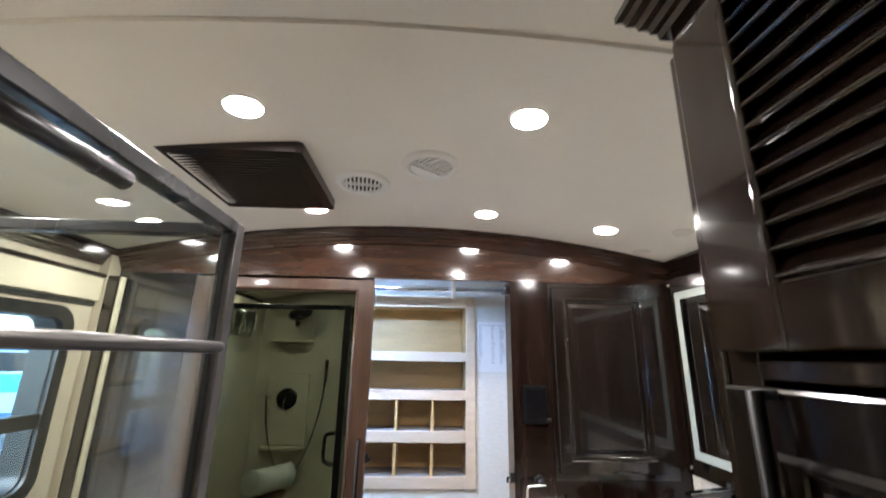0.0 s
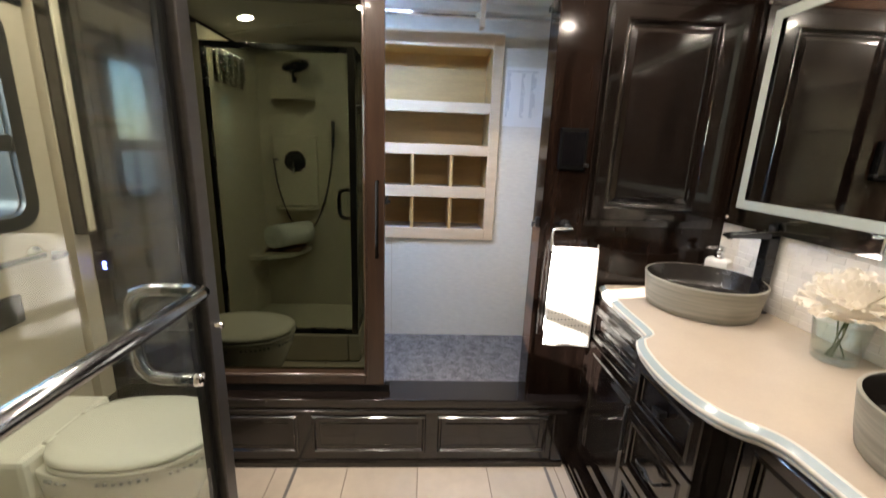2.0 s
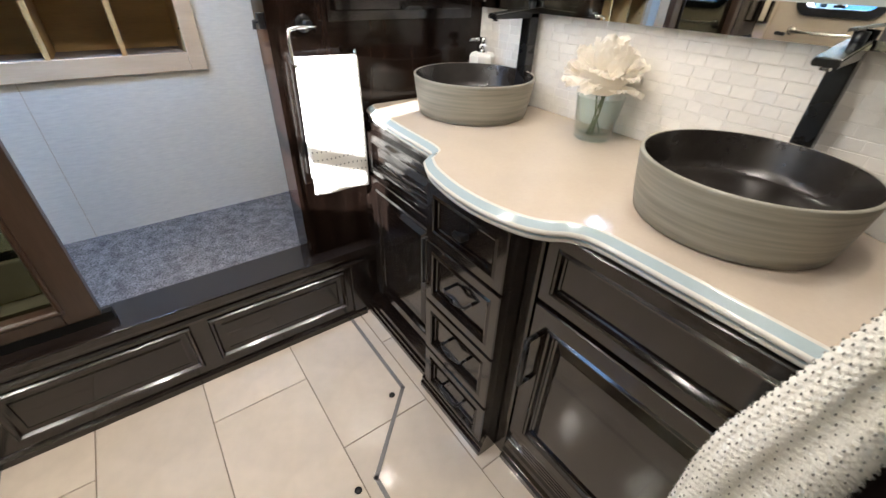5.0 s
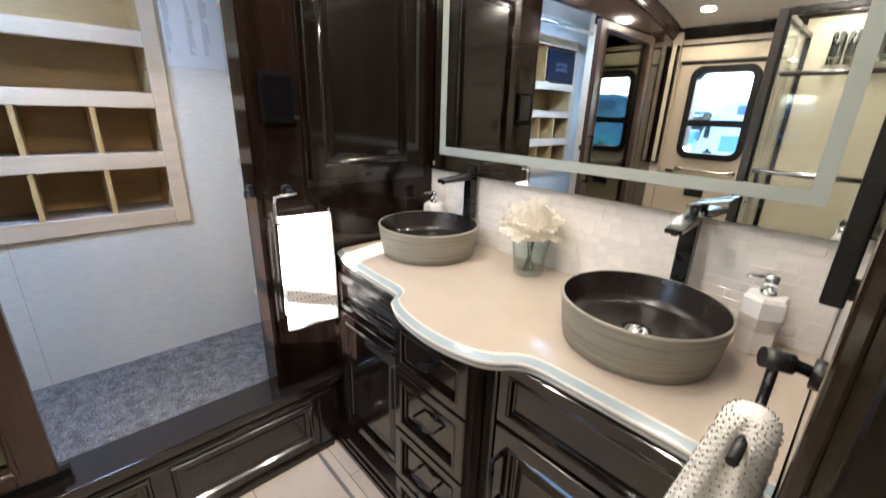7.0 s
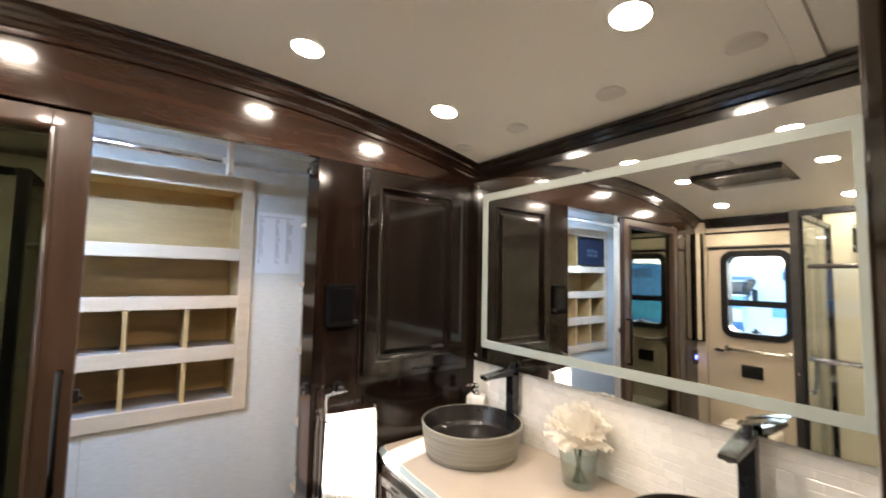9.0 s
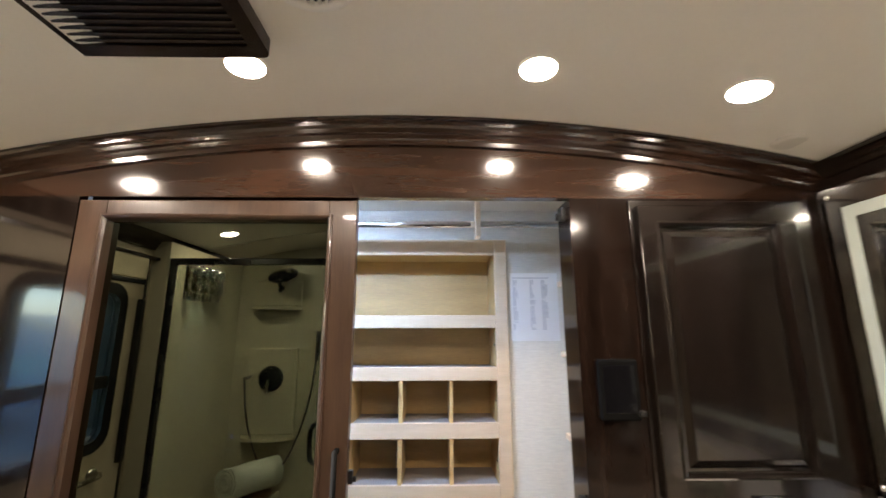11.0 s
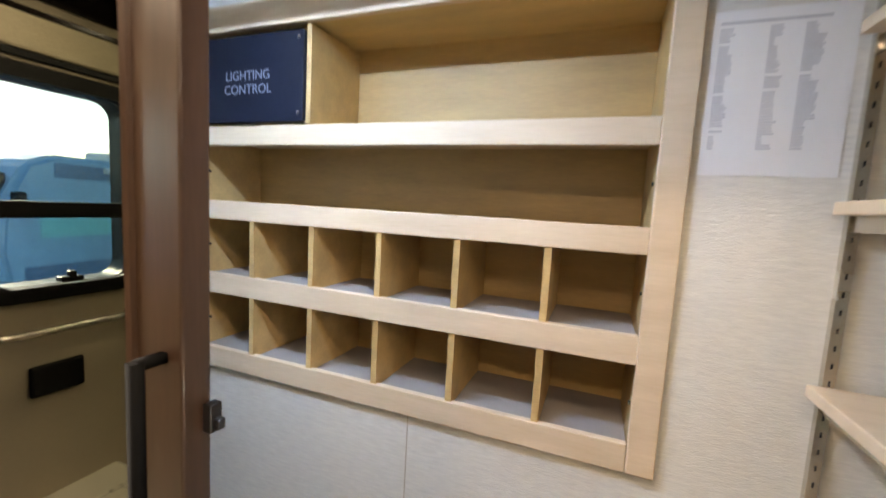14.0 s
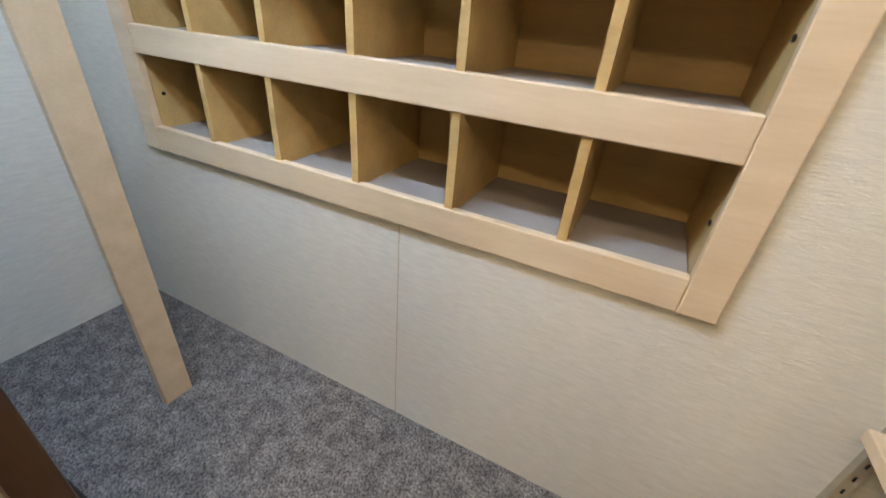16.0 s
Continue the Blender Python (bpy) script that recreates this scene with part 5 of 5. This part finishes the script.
for k in range(0, 72):
    if ov[k][0] > -1.2 and k % 9 not in (7, 8):
        p = ov[k]
        box(bm, p[0] - 0.004, p[0] + 0.004, p[1] - 0.004, p[1] + 0.004, 0.368, 0.368 + rng.choice((0.008, 0.012, 0.01)))
tagged(part("printed_band", bm, INK, toilet, "grey unreadable print on a paper band"), kind="stuff")

# ---- entry door and window on the side wall ----
edoor = thing("door_1", "beige entry door with a black framed window and grab rail, closed", "door")
tagged(edoor, kind="structure")
EY0, EY1, EZ1 = 1.130, 1.790, 1.812
part("leaf", boxes((XL + 0.001, XL + 0.026, EY0, WY0 + 0.02, 0.02, EZ1), (XL + 0.001, XL + 0.026, WY1 - 0.02, EY1, 0.02, EZ1), (XL + 0.001, XL + 0.026, WY0 + 0.02, WY1 - 0.02, 0.02, WZ0 + 0.02), (XL + 0.001, XL + 0.026, WY0 + 0.02, WY1 - 0.02, WZ1 - 0.02, EZ1)), BEIGE, edoor)
part("seal", boxes((XL + 0.0015, XL + 0.03, EY0 - 0.012, EY0, 0.02, EZ1 + 0.012), (XL + 0.0015, XL + 0.034, EY0, EY1, EZ1, EZ1 + 0.022), bevel=0.004), BLACK_PL, edoor, "black rubber seal")
bm = tube(bmesh.new(), [(XL + 0.026, 1.665, 1.018), (XL + 0.06, 1.665, 1.018), (XL + 0.07, 1.65, 1.018), (XL + 0.072, 1.625, 1.018), (XL + 0.072, 1.32, 1.018), (XL + 0.07, 1.295, 1.018), (XL + 0.06, 1.28, 1.018), (XL + 0.026, 1.28, 1.018)], 0.011, 14)
gr = part("grab_rail", bm, NICKEL, edoor, "satin nickel grab rail")
for y in (1.665, 1.28):
    part("flange", lathe(bmesh.new(), [(0.0, 0.01), (0.022, 0.01), (0.026, 0.006), (0.027, 0.0)], c=(XL + 0.026, y, 1.018), n=22, axis="x"), NICKEL, gr)
part("door_lever", tube(bmesh.new(), [(XL + 0.026, 1.735, 1.0), (XL + 0.07, 1.735, 1.0), (XL + 0.075, 1.72, 1.0), (XL + 0.075, 1.68, 0.998)], 0.011, 10), BLACK, edoor)
part("lock_box", boxes((XL + 0.026, XL + 0.046, 1.438, 1.576, 0.808, 0.906), bevel=0.008), BLACK_PL, edoor, "black recessed lock box")

win = thing("window_1", "black framed double window with rounded corners in the entry door", "window")
tagged(win, kind="structure")
part("window_frame", ring_prism(bmesh.new(), rounded(1.243, 1.700, 1.108, 1.798, 0.085, 8), rounded(1.288, 1.655, 1.152, 1.752, 0.055, 8), XL + 0.026, XL + 0.046, "x"), BLACK_PL, win)
part("outer_frame", ring_prism(bmesh.new(), rounded(1.260, 1.683, 1.128, 1.782, 0.07, 8), rounded(1.290, 1.653, 1.154, 1.750, 0.055, 8), XL - 0.06, XL + 0.026, "x"), BLACK_PL, win)
part("middle_bar", boxes((XL + 0.008, XL + 0.042, 1.289, 1.654, 1.358, 1.408), bevel=0.004), BLACK_PL, win)
for z0, z1, dx in ((1.154, 1.365, 0.012), (1.40, 1.751, 0.02)):
    p = part("pane", boxes((XL + dx - 0.002, XL + dx + 0.002, 1.287, 1.657, z0, z1)), GLASS_W, win)
    p.visible_shadow = False
part("catch", boxes((XL + 0.03, XL + 0.062, 1.44, 1.50, 1.160, 1.176), (XL + 0.045, XL + 0.065, 1.46, 1.48, 1.172, 1.194), bevel=0.004), BLACK_PL, win)

tagged(solid("valance", boxes((XL + 0.001, XL + 0.035, EY0, EY1 + 0.02, EZ1 + 0.023, 1.940), bevel=0.008), BEIGE_TEX, "padded beige textured valance above the entry door", "valance"), kind="structure")
bm = boxes((XL + 0.001, XL + 0.04, PYB + 0.02, 1.812, 1.940, 1.956), (XT + 0.001, XT + 0.045, 1.818, 1.832, 1.05, 1.952), (XT + 0.001, XT + 0.045, 1.864, 1.876, 1.05, 1.952), (XT + 0.001, XT + 0.045, 1.832, 1.864, 1.05, 1.06), (XL + 0.001, XL + 0.02, EY0 - 0.03, EY0 - 0.013, 0.2, 1.94), bevel=0.003)
solid("trim_west", bm, WOOD_Y, "dark narrow wooden trim round the entry door", "trim", "structure")
solid("shade_track", boxes((XT + 0.001, XT + 0.05, 1.833, 1.863, 1.061, 1.951), bevel=0.003), BEIGE_TEX, "narrow cream shade track beside the entry door", "trim", "structure")
solid("door_screen_bar", boxes((XL + 0.03, XL + 0.055, 1.142, 1.172, 1.03, 1.74), bevel=0.006), BLACK_PL, "black upright screen bar beside the window", "bar")

# pillar hardware between door and window wall
sw = thing("light_switch", "black switch plate with a small blue indicator light", "light switch")
part("plate", boxes((-1.372, -1.302, YW - 0.008, YW, 0.855, 0.975), bevel=0.003), BLACK_PL, sw)
part("indicator", boxes((-1.341, -1.327, YW - 0.010, YW - 0.008, 0.917, 0.930), (-1.341, -1.327, YW - 0.010, YW - 0.008, 0.899, 0.912)), glow("blue_indicator", (0.1, 0.15, 1.0), 3.0), sw, "glowing blue indicator")

# ---- outdoors beyond the window ----
solid("ground", boxes((-400, 400, -400, 400, -1.12, -1.10)), material("pale_lot_concrete", (0.34, 0.33, 0.31), 0.9, vary=0.25, scale=0.3, fine=8), "pale concrete lot reaching to the horizon", "ground", "structure")


def motorhome(at, turn, body, band, upper, windows=True):
    o = thing("motorhome", "parked motorhome with a coloured band and a large windscreen", "motorhome", "parked motorhomes", at)
    o.rotation_euler = (0, 0, radians(turn))
    bm = bmesh.new()
    prism(bm, [(-4.5, 0.5), (-4.5, 3.2), (3.6, 3.2), (4.1, 3.0), (4.5, 2.2), (4.6, 1.2), (4.5, 0.5)], -1.25, 1.25, "y")
    bmesh.ops.bevel(bm, geom=[e for e in bm.edges], offset=0.12, segments=3, affect="EDGES")
    part("body", bm, body, o)
    part("band", boxes((-4.4, 3.9, -1.262, 1.262, 1.45, 2.0)), band, o, "coloured side band")
    part("upper_band", boxes((-4.4, 3.6, -1.266, 1.266, 2.72, 3.02), bevel=0.01), upper, o, "darker band under the roof")
    part("skirt", boxes((-4.3, 4.2, -1.262, 1.262, 0.52, 0.86)), upper, o)
    part("awning", tube(bmesh.new(), [(-3.6, 1.33, 2.95), (2.6, 1.33, 2.95)], 0.07, 10), WHITE_P, o, "rolled white awning")
    part("awning", tube(bmesh.new(), [(-3.6, -1.33, 2.95), (2.6, -1.33, 2.95)], 0.07, 10), WHITE_P, o, "rolled white awning")
    for x in (-2.4, 1.2):
        part("roof_unit", boxes((x - 0.55, x + 0.55, -0.4, 0.4, 3.18, 3.46), bevel=0.08), WHITE_P, o)
    part("windscreen", boxes((4.30, 4.56, -1.05, 1.05, 1.75, 2.75), bevel=0.03), DARK_GLASS, o, "dark windscreen")
    for y in (-1.45, 1.45):
        part("side_mirror", boxes((4.30, 4.45, y - 0.12, y + 0.12, 1.9, 2.4), bevel=0.04), BLACK_PL, o, "black side mirror")
    if windows:
        for x in (-3.2, -1.4, 0.6, 2.4):
            part("window", boxes((x - 0.5, x + 0.5, -1.268, 1.268, 2.08, 2.66), bevel=0.02), DARK_GLASS, o)
    for x in (-2.6, 3.1):
        for y in (-1.1, 1.1):
            w = part("wheel", lathe(bmesh.new(), [(0.0, -0.14), (0.3, -0.14), (0.45, -0.12), (0.48, 0.0), (0.45, 0.12), (0.3, 0.14), (0.0, 0.14)], c=(x, y, 0.48), n=24, axis="y"), BLACK_PL, o)
            part("rim", lathe(bmesh.new(), [(0.0, -0.15), (0.24, -0.15), (0.28, -0.142)] if y < 0 else [(0.0, 0.15), (0.24, 0.15), (0.28, 0.142)], c=(x, y, 0.48), n=20, axis="y"), CHROME, w)
    return o


WHITE_P = material("white_paint", (0.75, 0.76, 0.77), 0.3, vary=0.04)
DARK_GLASS = material("dark_glass", (0.02, 0.025, 0.03), 0.06)
CREAM = material("cream_paint", (0.62, 0.58, 0.46), 0.3, vary=0.05)
DEEP = material("deep_blue_paint", (0.10, 0.20, 0.34), 0.25, vary=0.1)
BLUE = material("blue_paint", (0.20, 0.42, 0.62), 0.25, vary=0.1)
TEAL = material("teal_paint", (0.14, 0.55, 0.6), 0.3, vary=0.1)

motorhome((-19.5, 9.0, -1.10), 62, WHITE_P, BLUE, DEEP)
motorhome((-17.5, 1.5, -1.10), 70, WHITE_P, BLUE, DEEP)
motorhome((-12.5, -6.2, -1.10), 80, BLUE, TEAL, DEEP, windows=False)
motorhome((-14.0, 14.5, -1.10), 40, WHITE_P, TEAL, DEEP)
motorhome((-19.0, -14.0, -1.10), 70, CREAM, TEAL, BLUE)

# ---- floor tiles, border strips and fasteners ----
TW, TL, GAP = 0.316, 0.63, 0.0035
cache = {}


def piece(kind, mat, dx, dy, dz, cham):
    key = (kind, round(dx, 3), round(dy, 3), round(dz, 3))
    if key not in cache:
        bm = boxes((-dx / 2, dx / 2, -dy / 2, dy / 2, -dz / 2, dz / 2))
        bmesh.ops.bevel(bm, geom=bm.edges[:], offset=cham, segments=1, affect="EDGES")
        cache[key] = mesh_of(bm, kind, mat)
    return cache[key]


def randomise(mat, amount):
    """Each piece a slightly different shade."""
    n, l = mat.node_tree.nodes, mat.node_tree.links
    b = n["Principled BSDF"]
    src = b.inputs["Base Color"].links[0].from_socket
    oi, mr, hs = n.new("ShaderNodeObjectInfo"), n.new("ShaderNodeMapRange"), n.new("ShaderNodeHueSaturation")
    mr.inputs["To Min"].default_value, mr.inputs["To Max"].default_value = 1 - amount, 1 + amount
    l.new(oi.outputs["Random"], mr.inputs["Value"])
    l.new(mr.outputs["Result"], hs.inputs["Value"])
    l.new(src, hs.inputs["Color"])
    l.new(hs.outputs["Color"], b.inputs["Base Color"])


randomise(FLOOR_T, 0.07)
randomise(SPLASH, 0.045)
xs = -0.066 - 5 * TW
col = 0
while xs < XR:
    x0, x1 = max(xs, XL), min(xs + TW, XR)
    y = 1.637 if col % 2 else 1.312
    tops = [STEP_Y]
    while y > YB:
        tops.append(y)
        y -= TL
    tops.append(YB)
    if x1 - x0 > 0.03:
        for a, b in zip(tops, tops[1:]):
            if a - b > 0.03:
                me = piece("floor_tile", FLOOR_T, x1 - x0 - GAP, a - b - GAP, 0.008, 0.001)
                t_ob = new("floor_tile", me)
                t_ob.parent = floor_ob
                t_ob.location = ((x0 + x1) / 2, (a + b) / 2, -0.004)
    xs += TW
    col += 1


def strip_line(pts, w):
    bm = bmesh.new()
    for a, b in zip(pts, pts[1:]):
        a, b = Vector((*a, 0)), Vector((*b, 0))
        d = (b - a).normalized()
        n = Vector((-d.y, d.x, 0)) * w / 2
        q = [a - n - d * w / 2, b - n + d * w / 2, b + n + d * w / 2, a + n - d * w / 2]
        lo = [bm.verts.new((p.x, p.y, -0.002)) for p in q]
        hi = [bm.verts.new((p.x, p.y, 0.0025)) for p in q]
        bm.faces.new(hi)
        for k in range(4):
            bm.faces.new((lo[k], lo[(k + 1) % 4], hi[(k + 1) % 4], hi[k]))
    return shut_normals(bm)


part("border_strip", strip_line([(0.522, 1.838), (0.522, 1.40), (0.29, 1.17), (0.29, 0.0)], 0.013), SLATE, floor_ob, "grey inlaid border strip")
part("border_strip", strip_line([(-0.611, 1.838), (-0.611, 1.42), (-0.42, 1.22), (-0.42, 0.0)], 0.013), SLATE, floor_ob, "grey inlaid border strip")
for x, y in ((0.474, 1.395), (-0.576, 1.415), (0.23, 1.169)):
    solid("floor_snap", lathe(bmesh.new(), [(0.0, 0.004), (0.008, 0.004), (0.0105, 0.002), (0.011, 0.0)], c=(x, y, 0), n=16), BLACK_PL, "small round black snap fastener on the floor", "fastener", group="floor snaps")

# ---- mosaic backsplash ----
splash = tagged(new("backsplash", mesh_of(boxes((XR - 0.010, XR - 0.0005, 0.476, YW - 0.002, TOP + 0.0005, MZ0 + 0.011)), "backsplash", MORTAR)), "white mosaic tile backsplash above the worktop", "backsplash", "", "structure")
rng = random.Random(21)
TH = 0.0262
for r in range(11):
    z = TOP + 0.002 + TH * (r + 0.5)
    y = 0.478 - rng.uniform(0, 0.04)
    while y < YW - 0.004:
        w = rng.choice((0.036, 0.044, 0.05, 0.056, 0.064))
        a, b = max(y, 0.478), min(y + w, YW - 0.004)
        y += w
        if b - a < 0.008:
            continue
        me = piece("mosaic_tile", SPLASH, 0.006, b - a - 0.0022, TH - 0.0022, 0.0008)
        s_ob = new("mosaic_tile", me)
        s_ob.parent = splash
        s_ob.location = (XR - 0.0088 - rng.uniform(0, 0.0006), (a + b) / 2, z)
        s_ob.rotation_euler = (0, rng.uniform(-0.02, 0.02), rng.uniform(-0.02, 0.02))
